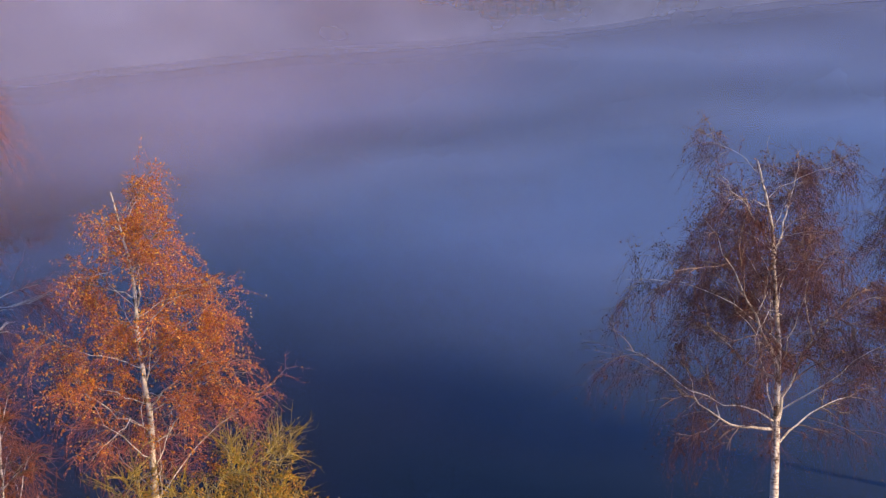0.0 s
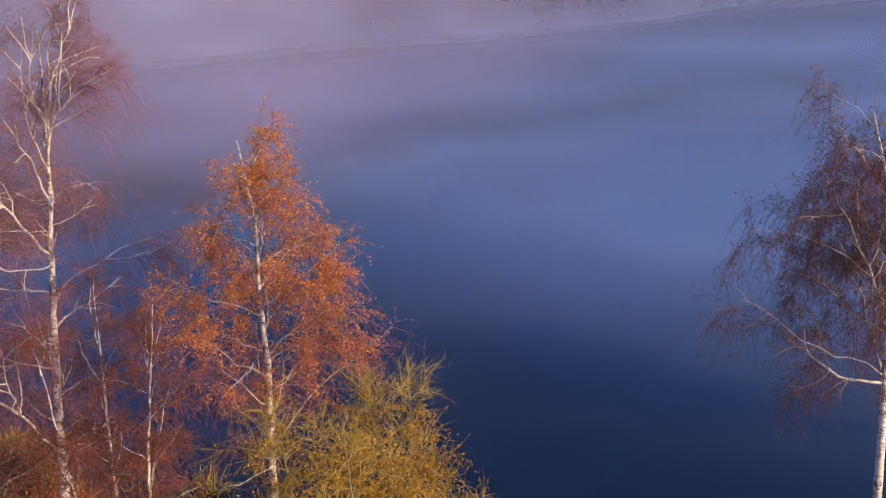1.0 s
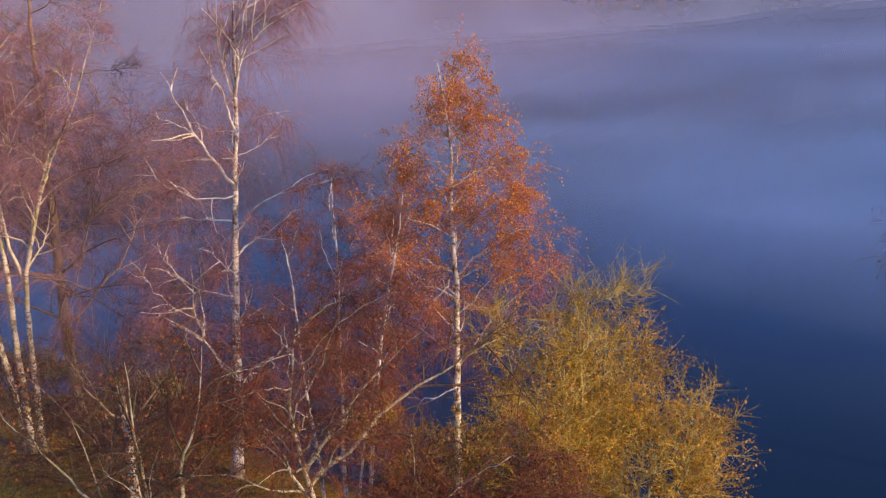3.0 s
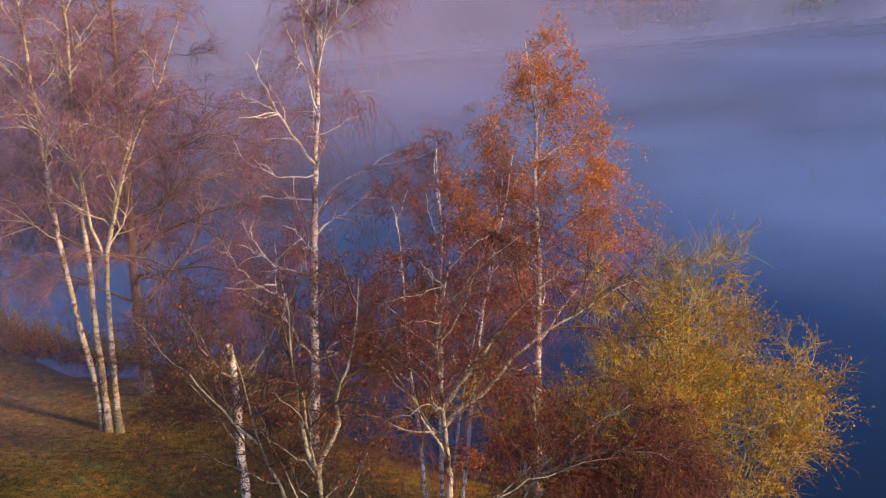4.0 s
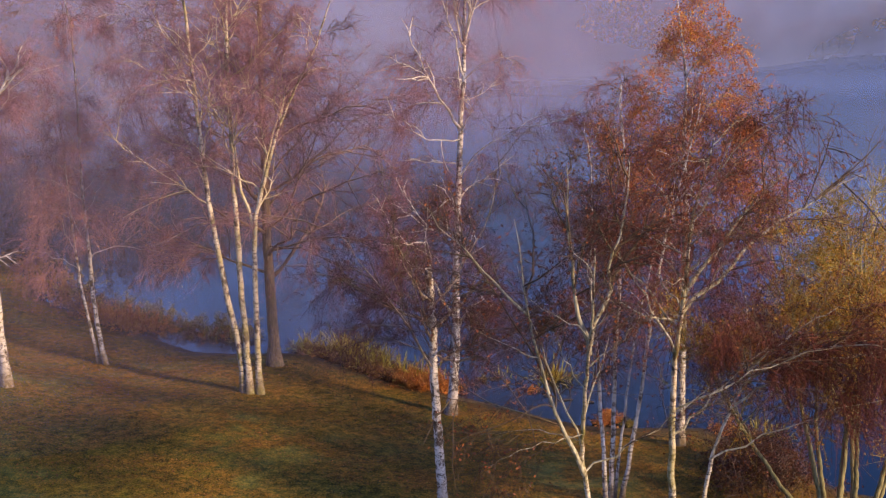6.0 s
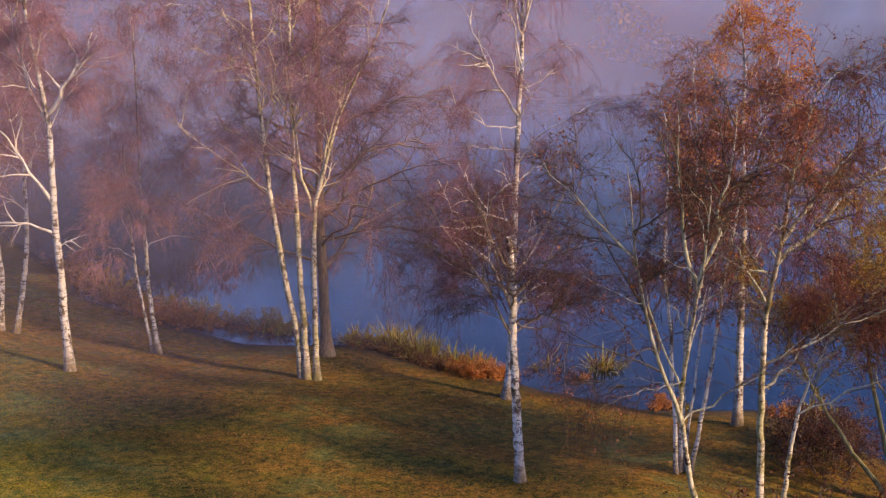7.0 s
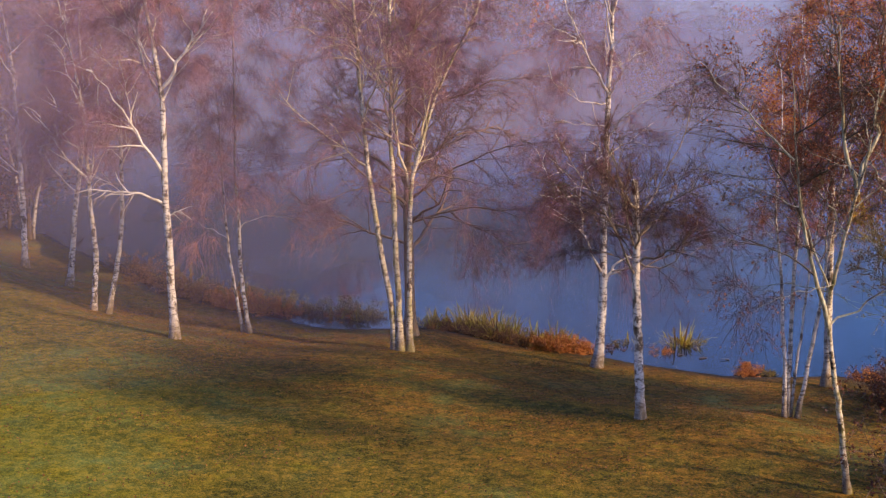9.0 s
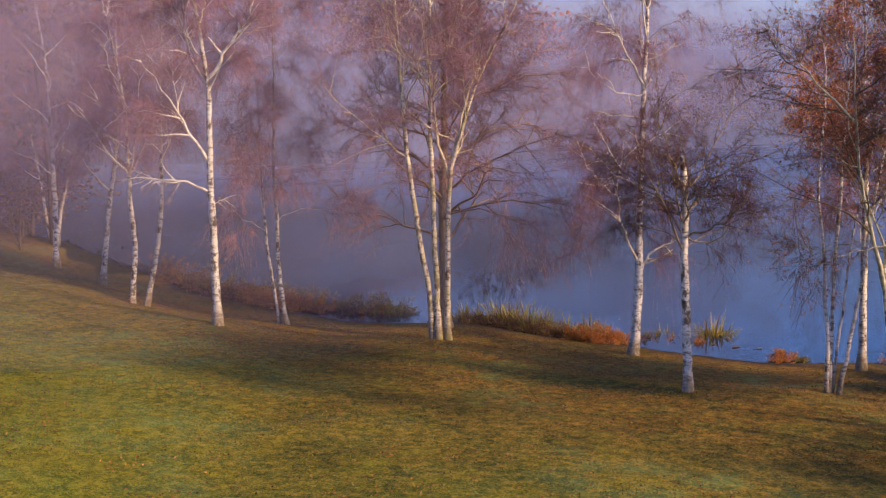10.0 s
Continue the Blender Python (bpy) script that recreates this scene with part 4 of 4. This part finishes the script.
# ---- far shore ----
def far_tree(name, label, seed, height, width, leaf, leaves=800):
    rng = np.random.default_rng(seed)
    top = holder(name, (0, 0, 0), label, "tree", "autumn trees on the far shore")
    trunk = bent_line((0, 0, -0.3), (0, 0, 1), height * 0.9, (0.05, 0, 0.1), rng, 9, 0.04)
    lines = [(trunk, height * 0.018 * (1 - 0.85 * np.linspace(0, 1, 9)))]
    mesh_object("trunk", *tubes(lines, 5), BARK_BROWN, top, smooth=True)
    limbs, ends = [], []
    for i in range(14):
        s = 0.06 + 0.9 * i / 14
        p, _ = along(trunk, s)
        ll = bent_line(p, aim(i * 137.5, 35), width * 0.5 * (1.2 - s) * 1.5, (0, 0, 0.3), rng, 6, 0.12)
        limbs.append((ll, 0.07 * (1 - 0.85 * np.linspace(0, 1, 6))))
        ends += [ll[3], ll[4], ll[5]]
    mesh_object("branchwork", *tubes(limbs, 3), BARK_BROWN, top, smooth=True)
    ends = np.array(ends + [trunk[-1], trunk[-2], trunk[-3]])
    n = leaves
    c = ends[rng.integers(0, len(ends), n)] + rng.normal(size=(n, 3)) * np.array([0.55, 0.55, 0.5]) * width * 0.17
    c = c[c[:, 2] > 0.2]
    mesh_object("crown", *leaf_mesh(c, rng.uniform(0.28, 0.55, len(c)), rng), leaf, top)
    return top


LEAF_FAR_GOLD = leaf_material("far_gold_leaves", [(0.0, (0.46, 0.18, 0.02)), (1.0, (0.70, 0.36, 0.05))])
LEAF_FAR_RED = leaf_material("far_russet_leaves", [(0.0, (0.32, 0.07, 0.03)), (1.0, (0.56, 0.17, 0.05))])
LEAF_FAR_DUN = leaf_material("far_dun_leaves", [(0.0, (0.09, 0.055, 0.042)), (1.0, (0.20, 0.12, 0.08))])
far_kinds = [far_tree("tree", "golden autumn tree on the misty far shore", 21, 9.5, 8.0, LEAF_FAR_GOLD),
             far_tree("tree", "russet autumn tree on the misty far shore", 22, 11.0, 8.0, LEAF_FAR_RED),
             far_tree("tree", "dun half-bare tree on the misty far shore", 23, 12.5, 9.0, LEAF_FAR_DUN)]
rng = np.random.default_rng(5)
used = set()
steps = np.concatenate([np.linspace(18.0, 28.0, 88), np.linspace(19.0, 27.6, 60)])
for k, s in enumerate(steps):
    i = int(s)
    p = SHORE[i] + (SHORE[i + 1] - SHORE[i]) * (s - i)
    away = unit(np.array([-(SHORE[i + 1] - SHORE[i])[1], (SHORE[i + 1] - SHORE[i])[0]]))
    p = p + away * ((2.5 if k < 88 else 8.0) + rng.uniform(0, 4)) + rng.normal(size=2) * 0.8
    kind = int(rng.choice(3, p=(0.3, 0.3, 0.4) if p[0] > -32 else (0.0, 0.15, 0.85)))
    size = rng.uniform(0.65, 1.15) * (1.35 if p[0] < -8 else 1.0)
    m = Matrix.Translation(at(*p)) @ Matrix.Rotation(rng.uniform(0, 6.28), 4, "Z")
    if kind in used:
        ob = copy_thing(far_kinds[kind], m)
    else:
        used.add(kind)
        ob = far_kinds[kind]
        ob.matrix_basis = m
    ob.scale = (size, size, size * rng.uniform(0.85, 1.15))

# a hedge of low bushes along the far waterline
bush_kinds = [far_tree("bush", "low %s bush on the misty far waterline" % word, seed, 9.5, 8.0, mat, 360)
              for word, seed, mat in (("golden", 31, LEAF_FAR_GOLD), ("russet", 32, LEAF_FAR_RED), ("dun", 33, LEAF_FAR_DUN))]
for ob, (x, y) in zip(bush_kinds, ((-40, 114), (-20, 120), (-5, 123.5))):
    ob.matrix_basis = Matrix.Translation(at(x, y))
    ob.scale = (0.6, 0.6, 0.4)
    tagged(ob, category="bush", group="bushes on the far waterline")
for k, s in enumerate(np.concatenate([np.linspace(18.4, 28.0, 130), np.linspace(18.6, 27.0, 80)])):
    i = int(s)
    p = SHORE[i] + (SHORE[i + 1] - SHORE[i]) * (s - i)
    away = unit(np.array([-(SHORE[i + 1] - SHORE[i])[1], (SHORE[i + 1] - SHORE[i])[0]]))
    p = p + away * ((0.4 if k < 130 else 3.5) + rng.uniform(-0.3, 1.6))
    ob = copy_thing(bush_kinds[int(rng.choice(3, p=(0.45, 0.3, 0.25) if p[0] > -32 else (0.0, 0.15, 0.85)))], Matrix.Translation(at(*p)) @ Matrix.Rotation(rng.uniform(0, 6.28), 4, "Z"))
    size = rng.uniform(0.32, 0.58)
    ob.scale = (size * 1.6, size * 1.6, size)
    tagged(ob, group="bushes on the far waterline")

# dark bushes that close the lawn in the mist
for x, y, size in ((-40.0, 44.0, 0.36), (-42.5, 45.5, 0.42), (-39.3, 47.0, 0.38), (-43.5, 42.0, 0.40), (-46.0, 44.0, 0.45), (-41.5, 49.0, 0.42), (-45.5, 48.5, 0.46), (-48.5, 41.5, 0.44)):
    ob = copy_thing(bush_kinds[2], Matrix.Translation(at(x, y)) @ Matrix.Rotation(x * 1.7, 4, "Z"))
    ob.scale = (size * 1.2, size * 1.2, size)
    tagged(ob, "dark bush at the misty end of the lawn", "bush", "bushes behind the lawn")

# woods that climb the slope behind
for k in range(90):
    s = rng.uniform(18.5, 28.4)
    i = int(s)
    p = SHORE[i] + (SHORE[i + 1] - SHORE[i]) * (s - i)
    away = unit(np.array([-(SHORE[i + 1] - SHORE[i])[1], (SHORE[i + 1] - SHORE[i])[0]]))
    p = p + away * rng.uniform(14, 60)
    ob = copy_thing(far_kinds[int(rng.choice(3, p=(0.15, 0.25, 0.6) if p[0] > -32 else (0.0, 0.1, 0.9)))], Matrix.Translation(at(*p)) @ Matrix.Rotation(rng.uniform(0, 6.28), 4, "Z"))
    size = rng.uniform(0.7, 1.0) * (1.35 if p[0] < -15 else 1.0)
    ob.scale = (size * 1.3, size * 1.3, size)
    tagged(ob, group="woods on the far slope")

# ---- mist, painted as haze on sheets ----
def haze_veil(name, start, end, height, density, scale, clear_below, colour, label):
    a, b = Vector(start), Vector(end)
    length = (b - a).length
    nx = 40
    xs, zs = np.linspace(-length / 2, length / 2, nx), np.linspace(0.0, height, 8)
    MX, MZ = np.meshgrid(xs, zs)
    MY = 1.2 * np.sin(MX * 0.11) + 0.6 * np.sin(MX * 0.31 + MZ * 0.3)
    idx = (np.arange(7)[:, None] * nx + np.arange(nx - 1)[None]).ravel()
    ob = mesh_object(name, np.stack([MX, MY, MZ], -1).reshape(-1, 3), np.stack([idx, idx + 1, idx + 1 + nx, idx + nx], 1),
                     haze_material(name + "_veil", density, scale, height, length / 2, clear_below, colour), smooth=True)
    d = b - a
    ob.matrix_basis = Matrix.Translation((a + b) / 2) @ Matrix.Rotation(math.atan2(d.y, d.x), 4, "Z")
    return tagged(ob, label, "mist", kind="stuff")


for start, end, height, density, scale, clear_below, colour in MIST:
    haze_veil("mist", (*start, 0.05), (*end, 0.05), height, density, scale, clear_below, colour, "painted haze sheet for the thin morning mist over bank and lake")


def lake_haze():
    """Low mist as a sheet above the water: painted haze that thickens towards the far shore."""
    n = Nodes("lake_haze")
    n.tree.nodes.remove(n.bsdf)
    sep = n.add("ShaderNodeSeparateXYZ")
    n.link(n.coords(), sep.inputs[0])
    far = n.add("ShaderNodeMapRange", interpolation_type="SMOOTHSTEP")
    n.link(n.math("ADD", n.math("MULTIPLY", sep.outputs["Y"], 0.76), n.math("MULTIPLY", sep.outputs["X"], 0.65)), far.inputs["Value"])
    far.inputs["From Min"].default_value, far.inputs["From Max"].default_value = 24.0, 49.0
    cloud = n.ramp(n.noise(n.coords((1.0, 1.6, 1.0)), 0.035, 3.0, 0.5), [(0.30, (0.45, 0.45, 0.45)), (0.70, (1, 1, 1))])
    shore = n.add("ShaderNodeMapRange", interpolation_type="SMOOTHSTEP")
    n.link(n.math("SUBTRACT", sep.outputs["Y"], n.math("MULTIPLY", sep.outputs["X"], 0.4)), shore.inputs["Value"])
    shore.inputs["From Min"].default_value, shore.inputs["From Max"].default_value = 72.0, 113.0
    a = n.math("MULTIPLY", n.math("MULTIPLY", cloud, far.outputs["Result"]), LAKE_HAZE)
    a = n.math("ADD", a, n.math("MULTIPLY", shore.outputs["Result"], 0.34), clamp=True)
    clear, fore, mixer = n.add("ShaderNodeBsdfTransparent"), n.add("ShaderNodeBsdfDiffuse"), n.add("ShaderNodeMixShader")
    # haze colour is painted too: bluer over open water, greyer by the far shore
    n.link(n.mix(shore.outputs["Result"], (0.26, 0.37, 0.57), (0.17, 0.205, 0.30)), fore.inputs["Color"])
    n.link(a, mixer.inputs["Fac"])
    n.link(clear.outputs[0], mixer.inputs[1])
    n.link(fore.outputs[0], mixer.inputs[2])
    n.link(mixer.outputs[0], n.out.inputs["Surface"])
    return n.mat


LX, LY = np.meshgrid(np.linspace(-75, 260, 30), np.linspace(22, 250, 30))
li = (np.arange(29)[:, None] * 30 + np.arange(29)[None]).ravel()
sheet = mesh_object("mist", np.stack([LX, LY, 0.7 + 0.25 * np.sin(LX * 0.11) * np.sin(LY * 0.09)], -1).reshape(-1, 3), np.stack([li, li + 1, li + 31, li + 30], 1), lake_haze(), smooth=True)
tagged(sheet, "painted haze sheet for the thin low mist on the far half of the lake", "mist", kind="stuff")


# ---- waterside plants ----
REED_GREEN = leaf_material("reed_blades", [(0.0, (0.22, 0.10, 0.02)), (0.35, (0.34, 0.22, 0.03)), (0.65, (0.54, 0.42, 0.04)), (1.0, (0.76, 0.60, 0.12))], 0.45)


def blade_mesh(foot, way, length, width, droop, rng):
    """Grass-like blades, folded along the middle and bending over."""
    n = len(foot)
    side = unit(np.cross(way, np.array([0, 0, 1.0]) + rng.normal(size=(n, 3)) * 0.1))
    keel = unit(np.cross(side, way))
    rows = []
    for s, w in ((0.0, 0.8), (0.4, 1.0), (0.75, 0.6)):
        c = foot + way * (length * s)[:, None] + np.array([0, 0, -1.0]) * (droop * length * s ** 2.2)[:, None]
        rows += [c - side * (width * w)[:, None], c + keel * (width * w * 0.5)[:, None], c + side * (width * w)[:, None]]
    rows.append(foot + way * length[:, None] + np.array([0, 0, -1.0]) * (droop * length)[:, None])
    f = []
    for a in (0, 3):
        for b in (0, 1):
            f += [(a + b, a + b + 1, a + b + 4), (a + b, a + b + 4, a + b + 3)]
    f += [(6, 7, 9), (7, 8, 9)]
    faces = (np.arange(n)[:, None, None] * 10 + np.array(f)[None]).reshape(-1, 3)
    return np.stack(rows, 1).reshape(-1, 3), faces


def reed_clump(x, y, width, height, blades, mat, label, seed, category="reeds", droop=0.5, name="reed_clump"):
    rng = np.random.default_rng(seed)
    blades = int(blades * 2.0)
    z = max(float(ground_z(np.array(x), np.array(y))), -0.35)
    top = holder(name, (x, y, z), label, category, "plants along the waterline")
    core = bent_line((0, 0, -0.1), (0, 0, 1), 0.25, (0, 0, 0), rng, 4, 0.1)
    mesh_object("root_stock", *tubes([(core, np.array([1.0, 0.8, 0.5, 0.1]) * width * 0.28)], 8), BARK_BROWN, top, smooth=True)
    r = rng.normal(size=(blades, 2)) * width * 0.30
    foot = np.stack([r[:, 0], r[:, 1], np.full(blades, -0.05)], 1)
    way = unit(np.stack([r[:, 0] / width * 0.9 + rng.normal(size=blades) * 0.30, r[:, 1] / width * 0.9 + rng.normal(size=blades) * 0.22, np.ones(blades)], 1))
    length = height * 1.15 * rng.uniform(0.3, 1.2, blades) * (1 - 0.35 * np.clip(np.linalg.norm(r, axis=1) / width, 0, 1))
    tagged(mesh_object("tuft", *blade_mesh(foot, way, length, rng.uniform(0.013, 0.026, blades), droop * rng.uniform(0.2, 1.3, blades), rng), mat, top), kind="stuff")
    return top


BRACKEN = leaf_material("rusty_bracken", [(0.0, (0.34, 0.10, 0.03)), (0.5, (0.62, 0.23, 0.05)), (1.0, (0.80, 0.40, 0.09))], 0.45)
BRACKEN_DARK = leaf_material("brown_bracken", [(0.0, (0.11, 0.05, 0.018)), (0.6, (0.26, 0.12, 0.035)), (1.0, (0.42, 0.21, 0.06))], 0.3)
BRACKEN_OLIVE = leaf_material("olive_bracken", [(0.0, (0.11, 0.075, 0.015)), (0.6, (0.26, 0.19, 0.03)), (1.0, (0.42, 0.32, 0.06))], 0.35)


def bracken(x, y, width, height, fronds, mat, label, seed):
    """A mound of arching withered fronds with small leaflets along them."""
    rng = np.random.default_rng(seed)
    z = max(float(ground_z(np.array(x), np.array(y))), -0.25)
    top = holder("bracken", (x, y, z), label, "fern", "bracken along the waterline")
    stalks, leaflets = [], []
    for _ in range(fronds):
        a, lean = rng.uniform(0, 6.28), rng.uniform(15, 65)
        foot = np.array([math.cos(a), math.sin(a), 0]) * width * 0.25 * rng.uniform(0, 1) + np.array([0, 0, -0.08])
        ln = bent_line(foot, aim(math.degrees(a), 90 - lean * 0.6), height * rng.uniform(0.6, 1.15), (0, 0, -1.1 * lean / 65), rng, 6, 0.12)
        ln[:, :2] *= 1 + 0.25 * width / height
        stalks.append((ln, np.linspace(0.006, 0.002, 6)))
        n = 46
        f = rng.uniform(1.2, 4.99, n)
        i = f.astype(int)
        leaflets.append(ln[i] + (ln[np.minimum(i + 1, 5)] - ln[i]) * (f - i)[:, None] + rng.normal(size=(n, 3)) * 0.045)
    tagged(mesh_object("frond_frame", *tubes(stalks, 3), BARK_BROWN, top), kind="stuff")
    c = np.concatenate(leaflets)
    tagged(mesh_object("foliage", *leaf_mesh(c, rng.uniform(0.05, 0.13, len(c)), rng, 0.1, 0.13), mat, top), kind="stuff")


GREEN = "clump of green-yellow sedge at the lake edge"
for k, (x, y, w, h, n) in enumerate((
        (-9.95, 31.4, 0.5, 0.95, 90), (-9.6, 31.3, 0.35, 0.6, 50), (-10.25, 31.5, 0.3, 0.55, 40), (-11.6, 31.7, 0.3, 0.6, 40), (-11.9, 31.9, 0.25, 0.45, 30), (-11.2, 31.3, 0.25, 0.4, 30),
        (-14.9, 31.9, 0.45, 0.85, 80), (-14.2, 31.3, 0.45, 0.9, 80), (-15.2, 32.3, 0.35, 0.6, 50), (-15.8, 32.9, 0.45, 1.05, 80), (-16.15, 33.3, 0.45, 1.2, 90),
        (-16.75, 34.1, 0.45, 1.1, 80), (-17.2, 34.4, 0.45, 1.15, 80), (-18.0, 34.5, 0.35, 0.65, 55), (-18.45, 34.7, 0.4, 0.75, 60), (-18.9, 34.9, 0.25, 0.45, 30),
        (-21.35, 36.3, 0.35, 0.8, 45), (-21.6, 36.6, 0.3, 0.6, 35), (-22.25, 36.4, 0.3, 0.7, 40), (-4.4, 26.6, 0.5, 0.8, 70), (-3.9, 26.3, 0.4, 0.7, 60))):
    reed_clump(x, y, w * 1.6, h * 1.42, int(n * 2.4), REED_GREEN, GREEN, 300 + k, "sedge", 0.9)
RUSTY, BROWN, OLIVE = "mound of rusty orange bracken at the lake edge", "mound of dark brown withered bracken on the bank", "olive-brown waterside shrub at the lake edge"
for k, (x, y, w, h, n, kind) in enumerate((
        (-26.9, 38.5, 1.2, 1.0, 46, 0), (-26.2, 38.0, 1.3, 1.0, 50, 0), (-25.5, 37.7, 1.3, 1.05, 52, 0), (-24.8, 37.45, 1.3, 0.95, 50, 0), (-24.1, 37.25, 1.1, 0.85, 46, 0),
        (-26.6, 39.2, 1.3, 1.35, 44, 2), (-25.6, 38.7, 1.2, 1.3, 42, 2), (-24.6, 38.2, 1.1, 1.25, 40, 2), (-23.5, 37.4, 0.7, 1.15, 34, 2), (-22.9, 36.5, 0.7, 0.75, 34, 1), (-22.0, 36.1, 0.7, 0.8, 34, 0), (-22.3, 36.8, 0.8, 1.3, 40, 2), (-21.4, 36.5, 0.8, 1.3, 44, 2), (-20.9, 36.0, 0.5, 0.8, 28, 2),
        (-27.8, 39.6, 1.3, 1.2, 42, 1), (-28.8, 41.0, 1.3, 1.2, 42, 1), (-30.0, 42.6, 1.4, 1.3, 42, 1), (-31.2, 44.2, 1.4, 1.4, 42, 1), (-32.6, 46.2, 1.5, 1.5, 42, 1), (-29.4, 42.9, 1.3, 1.5, 40, 2),
        (-18.2, 34.2, 0.7, 0.45, 30, 1), (-17.5, 33.7, 0.8, 0.5, 34, 1), (-16.9, 33.3, 0.8, 0.55, 36, 1), (-16.3, 32.7, 0.9, 0.65, 38, 1), (-15.7, 32.1, 0.8, 0.7, 36, 1), (-15.2, 31.5, 0.8, 0.6, 36, 1),
        (-14.75, 31.1, 0.7, 0.6, 36, 0), (-14.35, 30.75, 0.8, 0.85, 46, 0), (-13.9, 30.6, 0.7, 0.7, 40, 0), (-13.4, 30.5, 0.55, 0.65, 34, 0), (-12.45, 31.0, 0.5, 0.6, 28, 1), (-12.1, 31.2, 0.4, 0.55, 24, 2),
        (-11.35, 30.9, 0.35, 0.5, 22, 0), (-10.85, 30.2, 0.5, 0.55, 28, 0), (-11.55, 30.0, 0.35, 0.3, 20, 0), (-10.2, 29.5, 0.25, 0.25, 16, 0), (-8.6, 27.6, 0.45, 0.6, 34, 0), (-8.1, 27.45, 0.45, 0.3, 22, 2), (-5.3, 26.9, 0.8, 0.5, 34, 0))):
    bracken(x, y, w, h * (0.9 if -19 < x < -15 else 0.85), n, (BRACKEN, BRACKEN_DARK, BRACKEN_OLIVE)[kind], (RUSTY, BROWN, OLIVE)[kind], 400 + k)

# sodden sticks that lie in the shallows
for k, (x, y, turn, length) in enumerate(((-9.5, 29.45, 0.2, 0.55), (-9.0, 29.2, 2.9, 0.3), (-10.2, 29.9, 0.4, 0.35), (-8.6, 28.4, 0.1, 0.3))):
    rng = np.random.default_rng(500 + k)
    ln = bent_line((-length / 2, 0, 0.0), (1, 0, 0.06), length, (0, 0, 0.1), rng, 6, 0.12)
    stick = mesh_object("driftwood_stick", *tubes([(ln, np.linspace(0.022, 0.008, 6))], 6), BARK_BROWN, smooth=True)
    stick.matrix_basis = pose(x, y, 0.02, 0, 0, math.degrees(turn))
    tagged(stick, "dark sodden stick lying in the shallow water", "driftwood", "sticks in the shallows")

# ---- grass and fallen leaves on the lawn ----
rng = np.random.default_rng(77)
n = 42000
gx_, gy_ = rng.uniform(-40, 0, n), rng.uniform(6, 40, n) ** 1.0
s_ = shore_distance(gx_, gy_)
keep = (s_ > 0.3)
gx_, gy_ = gx_[keep], gy_[keep]
foot = np.stack([gx_, gy_, ground_z(gx_, gy_) - 0.01], 1)
way = unit(np.stack([rng.normal(size=len(foot)) * 0.45, rng.normal(size=len(foot)) * 0.45, np.ones(len(foot))], 1))
v, f = shoot_mesh(foot, way, rng.uniform(0.025, 0.06, len(foot)), rng.uniform(0.008, 0.018, len(foot)), rng)
GRASS = leaf_material("grass_tufts", [(0.0, (0.095, 0.085, 0.003)), (0.6, (0.175, 0.15, 0.005)), (1.0, (0.25, 0.19, 0.010))], 0.2)
tagged(mesh_object("grass", v, f, GRASS), "short tufted lawn grass", "grass", kind="stuff")
n = 130000
lx, ly = rng.uniform(-40, 2, n), rng.uniform(6, 38, n)
clump = np.array([noise.noise((a * 0.3, b * 0.45, 3.0)) + 0.6 * noise.noise((a * 1.3, b * 1.7, 8.0)) for a, b in zip(lx, ly)])
keep = (shore_distance(lx, ly) > -0.1) & (clump > rng.uniform(-0.25, 0.75, n))
lx, ly = lx[keep], ly[keep]
c = np.stack([lx, ly, ground_z(lx, ly) + 0.03], 1)
v, f = leaf_mesh(c, rng.uniform(0.025, 0.058, len(c)), rng, 0.5)
tagged(mesh_object("fallen_leaves", v, f, LEAF_FALLEN), "brown and orange leaves strewn over the grass", "leaves", kind="stuff")

# a few leaves afloat near the bank
n = 700
fx, fy = rng.uniform(-26, 2, n), rng.uniform(22, 40, n)
d = shore_distance(fx, fy)
keep = (d < -0.4) & (d > -5.5) & (rng.uniform(0, 1, n) < np.exp(d * 0.45))
c = np.stack([fx[keep], fy[keep], np.full(int(keep.sum()), 0.012)], 1)
v, f = leaf_mesh(c, rng.uniform(0.05, 0.09, len(c)), rng, 0.92)
tagged(mesh_object("floating_leaves", v, f, LEAF_FALLEN), "a few fallen leaves afloat by the bank", "leaves", kind="stuff")
